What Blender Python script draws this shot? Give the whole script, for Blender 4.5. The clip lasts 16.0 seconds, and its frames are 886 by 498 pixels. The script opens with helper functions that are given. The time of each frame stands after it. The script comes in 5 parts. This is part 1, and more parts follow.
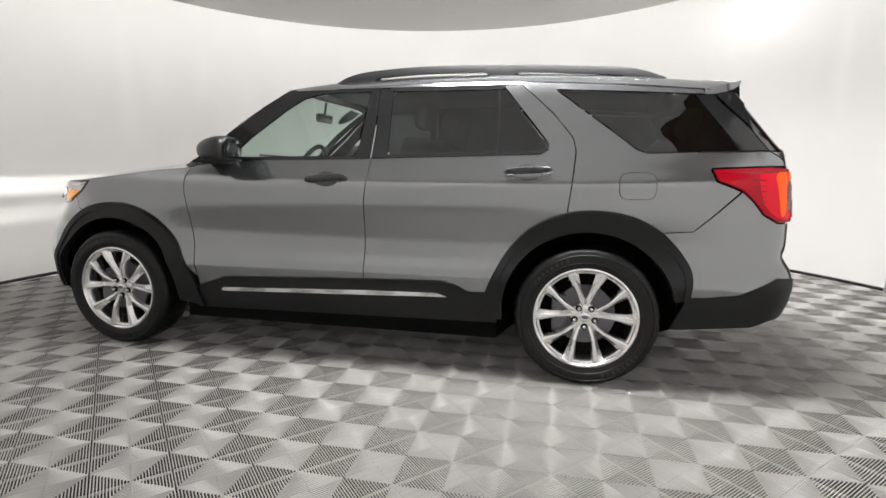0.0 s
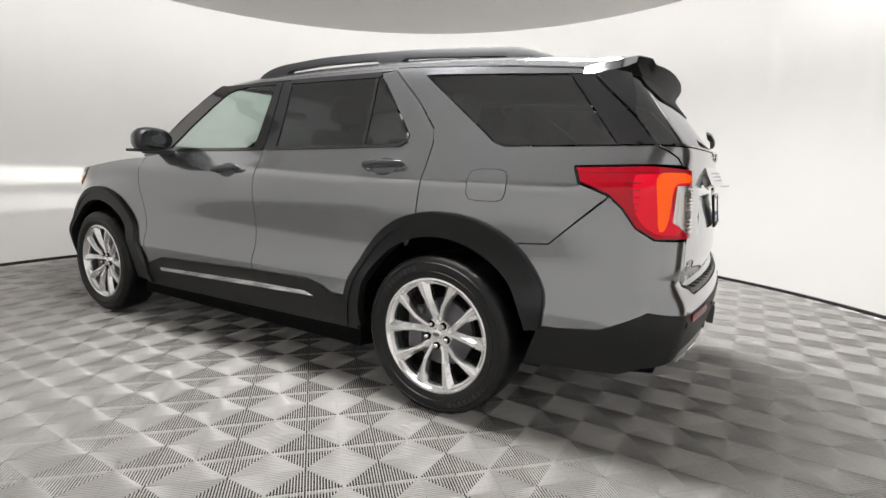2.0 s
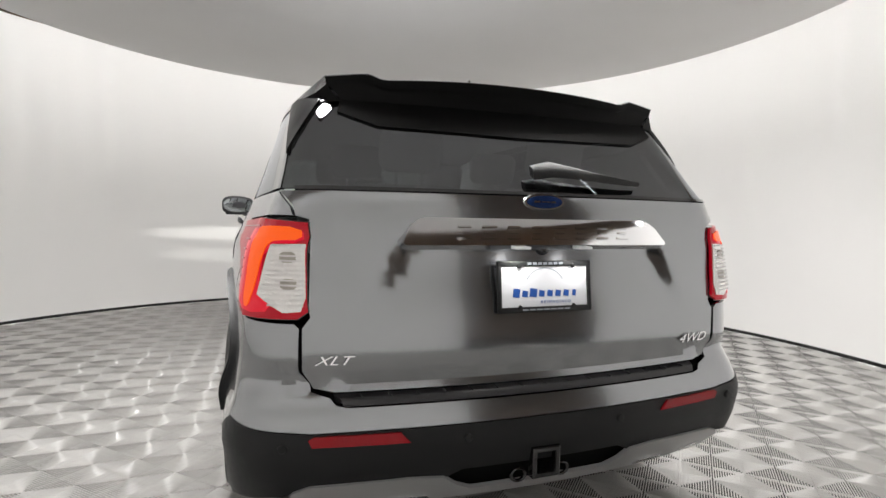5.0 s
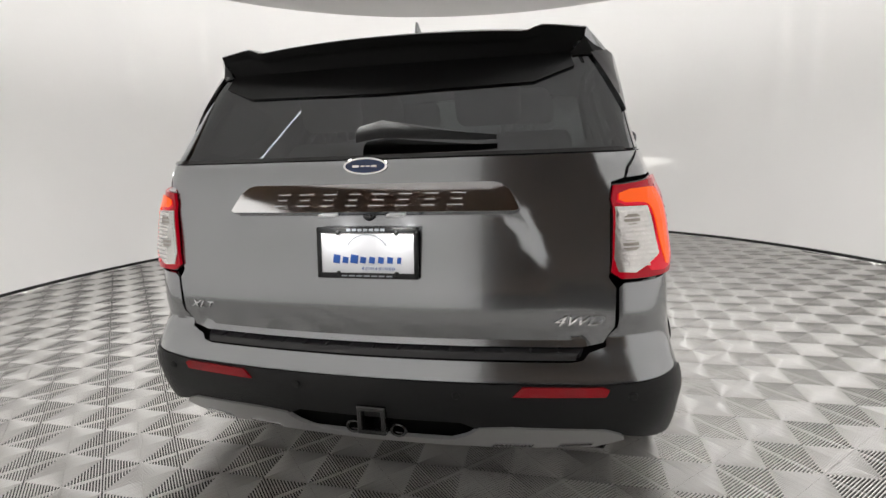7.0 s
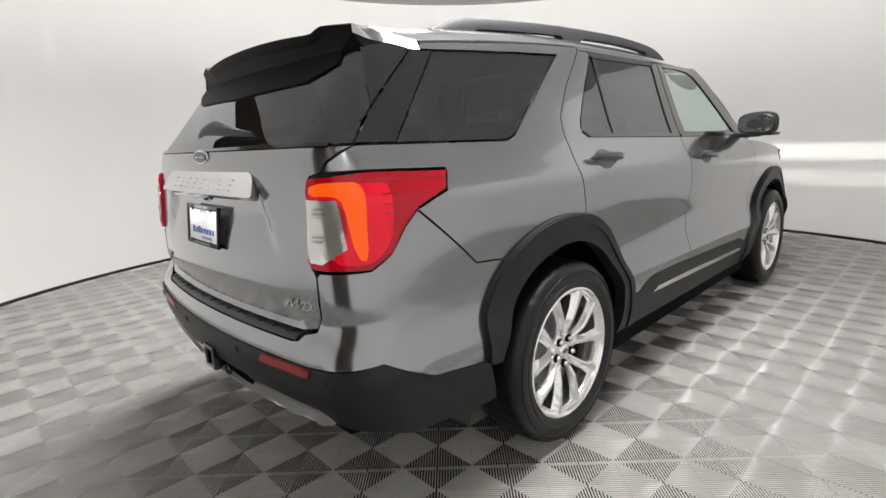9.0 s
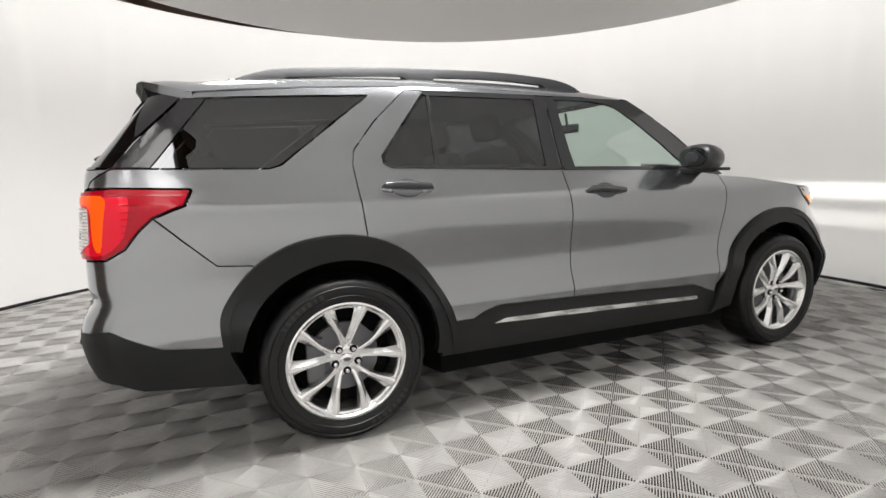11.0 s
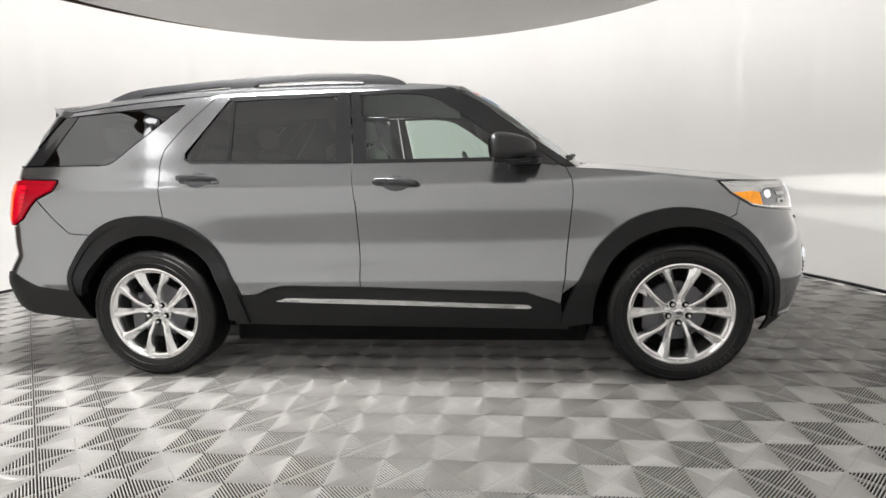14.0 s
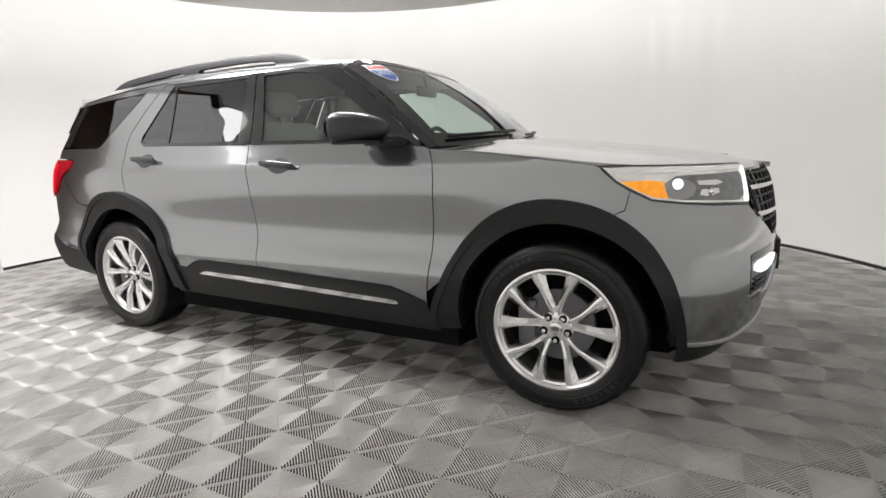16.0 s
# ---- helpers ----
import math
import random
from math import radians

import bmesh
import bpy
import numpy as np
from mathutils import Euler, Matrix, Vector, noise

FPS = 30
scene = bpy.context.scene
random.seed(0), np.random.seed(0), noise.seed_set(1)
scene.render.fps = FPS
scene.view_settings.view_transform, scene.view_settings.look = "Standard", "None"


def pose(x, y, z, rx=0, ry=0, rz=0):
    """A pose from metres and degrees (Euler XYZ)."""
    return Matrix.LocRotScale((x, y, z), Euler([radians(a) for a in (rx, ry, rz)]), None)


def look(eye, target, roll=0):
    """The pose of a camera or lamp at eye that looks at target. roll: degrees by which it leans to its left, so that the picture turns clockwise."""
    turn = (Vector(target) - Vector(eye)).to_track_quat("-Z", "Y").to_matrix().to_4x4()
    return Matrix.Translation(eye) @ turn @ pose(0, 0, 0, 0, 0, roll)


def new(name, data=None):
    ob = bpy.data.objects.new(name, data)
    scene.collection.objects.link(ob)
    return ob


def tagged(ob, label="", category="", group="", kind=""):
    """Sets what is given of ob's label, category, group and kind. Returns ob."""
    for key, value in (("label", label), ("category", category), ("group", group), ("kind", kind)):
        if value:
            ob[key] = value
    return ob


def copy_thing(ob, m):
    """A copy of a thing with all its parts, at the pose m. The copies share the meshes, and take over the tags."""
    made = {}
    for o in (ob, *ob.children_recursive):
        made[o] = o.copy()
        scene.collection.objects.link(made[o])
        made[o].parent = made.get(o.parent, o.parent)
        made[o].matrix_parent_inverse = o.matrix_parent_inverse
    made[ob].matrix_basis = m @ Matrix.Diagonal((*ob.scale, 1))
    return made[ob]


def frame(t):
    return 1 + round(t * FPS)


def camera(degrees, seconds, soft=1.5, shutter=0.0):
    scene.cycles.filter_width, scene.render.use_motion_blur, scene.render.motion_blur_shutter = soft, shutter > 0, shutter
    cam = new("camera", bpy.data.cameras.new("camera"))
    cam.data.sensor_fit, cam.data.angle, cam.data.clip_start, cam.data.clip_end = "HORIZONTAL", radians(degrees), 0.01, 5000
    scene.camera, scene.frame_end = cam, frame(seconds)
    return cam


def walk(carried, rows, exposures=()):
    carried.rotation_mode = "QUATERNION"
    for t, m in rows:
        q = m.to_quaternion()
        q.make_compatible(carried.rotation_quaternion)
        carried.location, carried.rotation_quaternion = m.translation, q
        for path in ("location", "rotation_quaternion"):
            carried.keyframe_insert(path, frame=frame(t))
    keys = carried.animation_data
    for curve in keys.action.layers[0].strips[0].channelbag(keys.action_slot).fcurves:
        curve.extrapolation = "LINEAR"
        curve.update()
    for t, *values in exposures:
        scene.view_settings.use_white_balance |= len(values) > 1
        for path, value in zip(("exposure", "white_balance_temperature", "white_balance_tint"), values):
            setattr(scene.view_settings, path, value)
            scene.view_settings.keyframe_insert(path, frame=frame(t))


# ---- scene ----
cam = camera(82.4, 16.0)
PATH = [
    (0, (1.319, -3.71, 1.239), (0.9, -1.786, 0.89), 0.1),
    (0.5, (1.669, -3.524, 1.23), (1.076, -1.644, 0.893), -0.7),
    (1, (2.075, -3.355, 1.183), (1.342, -1.523, 0.854), -0.3),
    (1.5, (2.409, -3.187, 1.131), (1.565, -1.4, 0.825), 1.1),
    (2, (2.712, -2.918, 1.169), (1.705, -1.218, 0.855), 1.7),
    (2.5, (3.014, -2.672, 1.197), (1.825, -1.088, 0.921), 3.0),
    (3, (3.251, -2.302, 1.211), (1.925, -0.834, 0.919), 2.8),
    (3.5, (3.506, -1.996, 1.217), (2.043, -0.669, 0.905), 2.4),
    (4, (3.694, -1.674, 1.219), (2.094, -0.516, 0.908), 2.1),
    (4.2, (3.748, -1.481, 1.177), (2.077, -0.407, 0.945), 2.3),
    (6.3, (4.095, 0.083, 1.253), (2.12, 0.003, 0.95), -2.0),
    (6.5, (4.063, 0.22, 1.231), (2.102, 0.037, 0.883), -1.8),
    (7, (3.983, 0.56, 1.317), (2.076, 0.113, 0.911), -2.2),
    (7.5, (3.894, 0.96, 1.366), (2.094, 0.189, 0.96), -2.5),
    (8, (3.686, 1.322, 1.388), (2.04, 0.263, 0.977), -3.1),
    (8.5, (3.513, 1.71, 1.313), (2.012, 0.43, 0.984), -2.8),
    (9, (3.26, 2.037, 1.28), (1.907, 0.624, 0.863), -2.7),
    (9.5, (2.949, 2.32, 1.282), (1.722, 0.794, 0.875), -2.5),
    (10, (2.637, 2.639, 1.266), (1.548, 1.004, 0.892), -1.6),
    (12.5, (0.777, 3.706, 1.128), (0.507, 1.737, 0.905), -2.4),
    (13, (0.31, 3.761, 1.079), (0.197, 1.78, 0.831), -2.4),
    (13.5, (-0.113, 3.762, 1.165), (-0.086, 1.786, 0.856), -1.8),
    (14, (-0.519, 3.71, 1.172), (-0.317, 1.742, 0.876), -1.6),
    (14.5, (-0.974, 3.621, 1.233), (-0.593, 1.688, 0.889), -0.2),
    (15, (-1.349, 3.49, 1.22), (-0.826, 1.592, 0.868), -1.8),
    (15.5, (-1.76, 3.283, 1.247), (-1.05, 1.445, 0.901), -2.4),
    (16, (-2.043, 3.045, 1.203), (-1.156, 1.299, 0.8), -2.2),
]
walk(cam, [(t, look(eye, target, roll)) for t, eye, target, roll in PATH], exposures=[(0, -0.1), (9, -0.12), (12.5, 0.06), (16, 0.06)])

# ---- world and light ----
world = bpy.data.worlds.new("world")
scene.world = world
world.use_nodes = True
world.node_tree.nodes["Background"].inputs["Color"].default_value = (0.5, 0.5, 0.52, 1)
world.node_tree.nodes["Background"].inputs["Strength"].default_value = 0.05

ROOM_C = (0.45, -0.3)       # centre of the round booth
ROOM_R = 4.5                # its inner radius
DISC_R, DISC_Z = 3.65, 3.0  # suspended round ceiling
DISC_C = (0.28, 0.02)
WALL_H = 3.32                # the booth's wall; a darker hall lies above it
HALL_R, HALL_H = 6.5, 7.2
HIGH_W, LOW_W, LED_COLOR = 2.1, 45.0, (1.0, 0.985, 0.97)

# ---- materials ----


def mat(name, color, rough=0.5, metal=0.0, coat=0.0, bump=0.0, bump_scale=200.0, vary=0.0, vary_scale=6.0, emit=0.0, transmission=0.0,
        ior=1.45, rough_vary=0.0, specular=0.5, island=0.0, alpha=1.0, emit_color=None):
    m = bpy.data.materials.new(name)
    m.use_nodes = True
    nt = m.node_tree
    b = nt.nodes["Principled BSDF"]
    b.inputs["Base Color"].default_value = (*color, 1)
    b.inputs["Roughness"].default_value = rough
    b.inputs["Metallic"].default_value = metal
    b.inputs["Coat Weight"].default_value = coat
    b.inputs["Coat Roughness"].default_value = 0.04
    b.inputs["Transmission Weight"].default_value = transmission
    b.inputs["IOR"].default_value = ior
    b.inputs["Specular IOR Level"].default_value = specular
    b.inputs["Alpha"].default_value = alpha
    if emit:
        b.inputs["Emission Color"].default_value = (*(emit_color or color), 1)
        b.inputs["Emission Strength"].default_value = emit
    geo = nt.nodes.new("ShaderNodeTexCoord")
    if vary or rough_vary or island:
        n1 = nt.nodes.new("ShaderNodeTexNoise")
        n1.inputs["Scale"].default_value = vary_scale
        n1.inputs["Detail"].default_value = 6
        nt.links.new(geo.outputs["Object"], n1.inputs["Vector"])
        if vary or island:
            hsv = nt.nodes.new("ShaderNodeHueSaturation")
            hsv.inputs["Color"].default_value = (*color, 1)
            mr = nt.nodes.new("ShaderNodeMapRange")
            mr.inputs["From Min"].default_value, mr.inputs["From Max"].default_value = 0.3, 0.7
            mr.inputs["To Min"].default_value, mr.inputs["To Max"].default_value = 1 - vary, 1 + vary
            nt.links.new(n1.outputs["Fac"], mr.inputs["Value"])
            value = mr.outputs["Result"]
            if island:
                oi = nt.nodes.new("ShaderNodeObjectInfo")
                ge = nt.nodes.new("ShaderNodeNewGeometry")
                add = nt.nodes.new("ShaderNodeMath")
                nt.links.new(oi.outputs["Random"], add.inputs[0])
                nt.links.new(ge.outputs["Random Per Island"], add.inputs[1])
                mr2 = nt.nodes.new("ShaderNodeMapRange")
                mr2.inputs["From Max"].default_value = 2.0
                mr2.inputs["To Min"].default_value, mr2.inputs["To Max"].default_value = 1 - island, 1 + island
                nt.links.new(add.outputs[0], mr2.inputs["Value"])
                mul = nt.nodes.new("ShaderNodeMath")
                mul.operation = "MULTIPLY"
                nt.links.new(value, mul.inputs[0])
                nt.links.new(mr2.outputs["Result"], mul.inputs[1])
                value = mul.outputs[0]
            nt.links.new(value, hsv.inputs["Value"])
            nt.links.new(hsv.outputs["Color"], b.inputs["Base Color"])
        if rough_vary:
            mr3 = nt.nodes.new("ShaderNodeMapRange")
            mr3.inputs["From Min"].default_value, mr3.inputs["From Max"].default_value = 0.3, 0.7
            mr3.inputs["To Min"].default_value, mr3.inputs["To Max"].default_value = max(0.02, rough - rough_vary), rough + rough_vary
            nt.links.new(n1.outputs["Fac"], mr3.inputs["Value"])
            nt.links.new(mr3.outputs["Result"], b.inputs["Roughness"])
    if bump:
        n2 = nt.nodes.new("ShaderNodeTexNoise")
        n2.inputs["Scale"].default_value = bump_scale
        n2.inputs["Detail"].default_value = 3
        nt.links.new(geo.outputs["Object"], n2.inputs["Vector"])
        bp = nt.nodes.new("ShaderNodeBump")
        bp.inputs["Strength"].default_value = bump
        bp.inputs["Distance"].default_value = 0.004
        nt.links.new(n2.outputs["Fac"], bp.inputs["Height"])
        nt.links.new(bp.outputs["Normal"], b.inputs["Normal"])
    return m


def glass_mat(name, tint, rough=0.0):
    """Thin automotive glass: tinted see-through with a clear reflection."""
    m = bpy.data.materials.new(name)
    m.use_nodes = True
    nt = m.node_tree
    for n in list(nt.nodes):
        nt.nodes.remove(n)
    out = nt.nodes.new("ShaderNodeOutputMaterial")
    tr = nt.nodes.new("ShaderNodeBsdfTransparent")
    tr.inputs["Color"].default_value = (*tint, 1)
    gl = nt.nodes.new("ShaderNodeBsdfGlossy")
    gl.inputs["Roughness"].default_value = rough
    gl.inputs["Color"].default_value = (0.95, 0.97, 1, 1)
    lw = nt.nodes.new("ShaderNodeLayerWeight")
    lw.inputs["Blend"].default_value = 0.5
    pw = nt.nodes.new("ShaderNodeMath")
    pw.operation, pw.inputs[1].default_value = "POWER", 5.0
    fr = nt.nodes.new("ShaderNodeMath")
    fr.operation, fr.inputs[1].default_value, fr.inputs[2].default_value = "MULTIPLY_ADD", 0.82, 0.15
    nt.links.new(lw.outputs["Facing"], pw.inputs[0])
    nt.links.new(pw.outputs[0], fr.inputs[0])
    mix = nt.nodes.new("ShaderNodeMixShader")
    nt.links.new(fr.outputs[0], mix.inputs[0])
    nt.links.new(tr.outputs[0], mix.inputs[1])
    nt.links.new(gl.outputs[0], mix.inputs[2])
    nt.links.new(mix.outputs[0], out.inputs["Surface"])
    return m


PAINT = mat("grey_metallic_paint", (0.30, 0.307, 0.32), rough=0.19, metal=0.92, coat=0.9, vary=0.02, vary_scale=1.5)
CLAD = mat("black_textured_plastic", (0.010, 0.0103, 0.011), rough=0.42, specular=0.4, bump=0.25, bump_scale=900, vary=0.12)
GLOSSBLACK = mat("gloss_black_trim", (0.012, 0.012, 0.013), rough=0.12, coat=0.6)
RUBBER = mat("tyre_rubber", (0.006, 0.006, 0.0065), rough=0.36, specular=0.45, bump=0.2, bump_scale=300, vary=0.2)
CHROME = mat("chrome", (0.78, 0.78, 0.79), rough=0.08, metal=1.0)
SATIN = mat("satin_silver_plastic", (0.42, 0.42, 0.42), rough=0.4, metal=0.5)
ALLOY = mat("painted_alloy", (0.88, 0.88, 0.88), rough=0.21, metal=0.95, coat=0.4, vary=0.04, vary_scale=20)
ALLOY_DARK = mat("alloy_pocket", (0.16, 0.16, 0.17), rough=0.4, metal=0.7)
# black of the underbody, and of sheets that stand in for shade
DARK = mat("underbody_and_shade_black", (0.005, 0.005, 0.005), rough=0.9, specular=0.1, vary=0.2)
GLASS = glass_mat("clear_glass", (0.80, 0.90, 0.85))
TINTED = glass_mat("privacy_glass", (0.055, 0.06, 0.063))
WALLM = mat("white_fabric_wall", (0.86, 0.85, 0.835), rough=0.85, bump=0.015, bump_scale=60, vary=0.02, vary_scale=0.7)
CEILM = mat("grey_ceiling_fabric", (0.76, 0.75, 0.74), rough=0.9, bump=0.05, bump_scale=40, vary=0.025, vary_scale=0.6)
TILEM = mat("grey_polypropylene_tile", (0.45, 0.44, 0.42), rough=0.26, specular=1.0, coat=0.1, vary=0.08, vary_scale=2.2, island=0.07, bump=0.05, bump_scale=500)
SUBM = mat("dark_subfloor", (0.012, 0.012, 0.012), rough=0.9, vary=0.2, vary_scale=3)
HALLM = mat("brown_hall_board", (0.34, 0.25, 0.19), rough=0.8, vary=0.2, vary_scale=1.2)
REDLENS = mat("red_lens", (0.14, 0.002, 0.006), rough=0.14, coat=0.15, specular=0.3, emit=0.24, emit_color=(1.0, 0.004, 0.03))
GLOW = mat("orange_light_guide", (0.12, 0.01, 0.001), rough=0.25, emit=0.95, emit_color=(1.0, 0.115, 0.005), coat=0.1, specular=0.3)
CLEARLENS = mat("clear_lens", (0.80, 0.78, 0.76), rough=0.14, coat=0.8, metal=0.7, bump=0.6, bump_scale=45)
AMBER = mat("amber_reflector", (0.80, 0.30, 0.02), rough=0.2, metal=0.5, coat=0.8, bump=0.9, bump_scale=55, vary=0.25, vary_scale=40, emit=0.40, emit_color=(1.0, 0.36, 0.01))
SEATM = mat("black_seat_cloth", (0.035, 0.035, 0.037), rough=0.8, bump=0.2, bump_scale=400)
SEATG = mat("light_grey_seat_cloth", (0.45, 0.44, 0.42), rough=0.8, bump=0.2, bump_scale=400, vary=0.06)
SEATL = mat("grey_headliner", (0.6, 0.6, 0.58), rough=0.9)
WHITE = mat("white_plate", (0.82, 0.83, 0.86), rough=0.35)
BLUE = mat("blue_print", (0.02, 0.09, 0.36), rough=0.4)
REDPRINT = mat("red_print", (0.6, 0.03, 0.05), rough=0.4)
LAMPGLOW = mat("lamp_diffuser", (0.9, 0.9, 0.9), rough=0.5, emit=5.0, emit_color=(1.0, 0.98, 0.95))
GREYPRINT = mat("grey_print", (0.35, 0.38, 0.42), rough=0.4)

# ---- helpers for meshes ----


def link(name, bm, material, parent=None, label="", smooth=True, kind=""):
    me = bpy.data.meshes.new(name)
    bm.to_mesh(me)
    bm.free()
    me.materials.append(material)
    if smooth:
        for p in me.polygons:
            p.use_smooth = True
        me.set_sharp_from_angle(angle=radians(42))
    ob = new(name, me)
    if parent:
        ob.parent = parent
    return tagged(ob, label, kind=kind)


def part(name, bm, material, parent, label="", smooth=True):
    return link(name, bm, material, parent, label, smooth)


def from_arrays(name, verts, faces, material, parent=None, label="", smooth=True, kind=""):
    me = bpy.data.meshes.new(name)
    me.from_pydata([tuple(v) for v in verts], [], [tuple(f) for f in faces])
    me.materials.append(material)
    if smooth:
        me.polygons.foreach_set("use_smooth", [True] * len(me.polygons))
    me.update()
    if smooth and kind != "stuff":
        me.set_sharp_from_angle(angle=radians(42))
    ob = new(name, me)
    if parent:
        ob.parent = parent
    return tagged(ob, label, kind=kind)


def add_box(bm, c, s, m=None, bevel=0.0):
    r = bmesh.ops.create_cube(bm, size=1.0)
    bmesh.ops.scale(bm, vec=s, verts=r["verts"])
    if bevel:
        edges = {e for v in r["verts"] for e in v.link_edges}
        r2 = bmesh.ops.bevel(bm, geom=list(edges), offset=bevel, segments=3, affect="EDGES", profile=0.5)
        vs = {v for f in r2["faces"] for v in f.verts} | {v for v in r["verts"] if v.is_valid}
        stack = list(vs)
        while stack:
            v = stack.pop()
            for e in v.link_edges:
                o = e.other_vert(v)
                if o not in vs:
                    vs.add(o)
                    stack.append(o)
    else:
        vs = set(r["verts"])
    mm = Matrix.Translation(c) @ (m or Matrix())
    bmesh.ops.transform(bm, matrix=mm, verts=list(vs))
    return list(vs)


def box_bm(c, s, m=None, bevel=0.0):
    bm = bmesh.new()
    add_box(bm, c, s, m, bevel)
    return bm


def lathe(profile, n=48, axis="z", closed=False):
    """profile: (radius, height) pairs turned round an axis."""
    verts, faces = [], []
    for k in range(n):
        a = 2 * math.pi * k / n
        for r, h in profile:
            p = (r * math.cos(a), r * math.sin(a), h)
            verts.append(p if axis == "z" else (p[0], p[2], p[1]))
    m = len(profile)
    for k in range(n):
        k2 = (k + 1) % n
        for i in range(m - 1 if not closed else m):
            j = (i + 1) % m
            f = (k * m + i, k2 * m + i, k2 * m + j, k * m + j)
            faces.append(f if axis == "z" else f[::-1])
    return verts, faces


# ---- the room ----
cx, cy = ROOM_C
NSEG = 128
DOOR_A0, DOOR_A1 = radians(8.0), radians(27.5)     # the way in, behind the car


def open_ring(profile, n, closed=True):
    """A profile swept round the room, left open at the way in."""
    verts, faces = [], []
    m = len(profile)
    for k in range(n + 1):
        a = DOOR_A1 + (2 * math.pi - (DOOR_A1 - DOOR_A0)) * k / n
        verts += [(cx + r * math.cos(a), cy + r * math.sin(a), h) for r, h in profile]
    for k in range(n):
        for i in range(m if closed else m - 1):
            j = (i + 1) % m
            faces.append((k * m + i, (k + 1) * m + i, (k + 1) * m + j, k * m + j))
    if closed:
        faces += [tuple(range(m))[::-1], tuple(n * m + i for i in range(m))]
    return verts, faces


v, f = open_ring([(ROOM_R, -0.01), (ROOM_R, WALL_H), (ROOM_R + 0.12, WALL_H), (ROOM_R + 0.12, -0.02)], NSEG)
wall = from_arrays("wall_round", v, f, WALLM, kind="structure", label="seamless white curved booth wall, evenly lit")
tagged(wall, category="wall")
v, f = lathe([(HALL_R, -0.06), (HALL_R, HALL_H), (0.0, HALL_H)], 64)
hall = from_arrays("ceiling", [(x + cx, y + cy, z) for x, y, z in v], f, HALLM, kind="structure", label="brown hall round and above the open booth")
v, f = lathe([(0.001, DISC_Z), (DISC_R - 0.03, DISC_Z), (DISC_R - 0.008, DISC_Z + 0.008), (DISC_R, DISC_Z + 0.03), (DISC_R, DISC_Z + 0.09), (0.001, DISC_Z + 0.09)], NSEG)
disc = from_arrays("ceiling_disc", [(x + DISC_C[0], y + DISC_C[1], z) for x, y, z in v], f, CEILM, kind="structure", label="large grey suspended round ceiling panel")


def lamp_ring(n, z, radius, tilt, light, thing):
    """A ring of lamps, each with its fixture; tilt leans them inwards."""
    for k in range(n):
        a_ = 2 * math.pi * (k + 0.5) / n
        m = Matrix.Translation((cx + radius * math.cos(a_), cy + radius * math.sin(a_), z)) @ Matrix.Rotation(a_, 4, "Z") @ Matrix.Rotation(radians(tilt), 4, "Y")
        if k == 0:
            thing.matrix_basis = m
        else:
            copy_thing(thing, m)
        new("added_ring_lamp", light).matrix_basis = m @ Matrix.Translation((0, 0, -0.01))


# unseen round light, added under the disc to brighten the floor
led = tagged(new("panel_light"), "flat round black-rimmed light, unseen, added under the ceiling panel", "downlight", "rows of ceiling downlights")
lv, lf = lathe([(0.001, 0.05), (0.41, 0.05), (0.428, 0.042), (0.43, 0.004), (0.424, 0.0), (0.416, 0.004)], 40)
from_arrays("housing", lv, lf, GLOSSBLACK, led)
lv, lf = lathe([(0.001, 0.012), (0.40, 0.012), (0.414, 0.006)], 40)
from_arrays("reflector_plate", lv, lf, WHITE, led)
# unseen washer, added for the hidden light from above the disc
washer = tagged(new("wall_washer"), "long black wall-washing light, unseen, added high above the booth", "wall washer", "ring of wall-washing lights")
wbm_ = bmesh.new()
for c_, s_ in (((0, 0, 0.085), (0.12, 0.278, 0.012)), ((-0.055, 0, 0.04), (0.010, 0.278, 0.078)), ((0.055, 0, 0.04), (0.010, 0.278, 0.078)), ((0, -0.134, 0.04), (0.098, 0.010, 0.077)), ((0, 0.134, 0.04), (0.098, 0.010, 0.077))):
    add_box(wbm_, c_, s_)
part("housing", wbm_, GLOSSBLACK, washer, smooth=False)
part("reflector", box_bm((0, 0, 0.05), (0.096, 0.25, 0.012)), CHROME, washer, smooth=False)
wash = bpy.data.lights.new("wall_wash", "AREA")
wash.energy, wash.shape, wash.size, wash.size_y, wash.spread, wash.color = HIGH_W, "RECTANGLE", 0.06, 0.282, radians(4.2), LED_COLOR
drop = bpy.data.lights.new("floor_wash", "AREA")
drop.energy, drop.shape, drop.size, drop.spread, drop.color = LOW_W, "DISK", 0.80, radians(150), LED_COLOR
# added ring hangs high over the wall's edge, out of sight
lamp_ring(96, 6.6, 4.31, -2.95, wash, washer)
# places of the added lights, kept above the view
spots = [(0.70 + 0.28 * k, 1.0 * sg) for k in (0, 1.9, 3.8) for sg in (-1, 1)]
for k, (x_, y_) in enumerate(spots):
    m = Matrix.Translation((x_, y_, DISC_Z - 0.012))
    if k == 0:
        led.matrix_basis = m
    else:
        copy_thing(led, m)
    new("added_floor_lamp", drop).matrix_basis = m @ Matrix.Translation((0, 0, -0.01))

# one round downlight in the gap, mirrored in the car's windows
LAMP_A = radians(47)
down = tagged(new("round_downlight"), "round white downlight, switched on", "ceiling light")
down.matrix_basis = Matrix.Translation((cx + 4.16 * math.cos(LAMP_A), cy + 4.16 * math.sin(LAMP_A), 3.12))
lv, lf = lathe([(0.001, 0.09), (0.19, 0.09), (0.225, 0.07), (0.23, 0.0), (0.215, -0.004), (0.21, 0.012)], 40)
from_arrays("housing", lv, lf, WHITE, down)
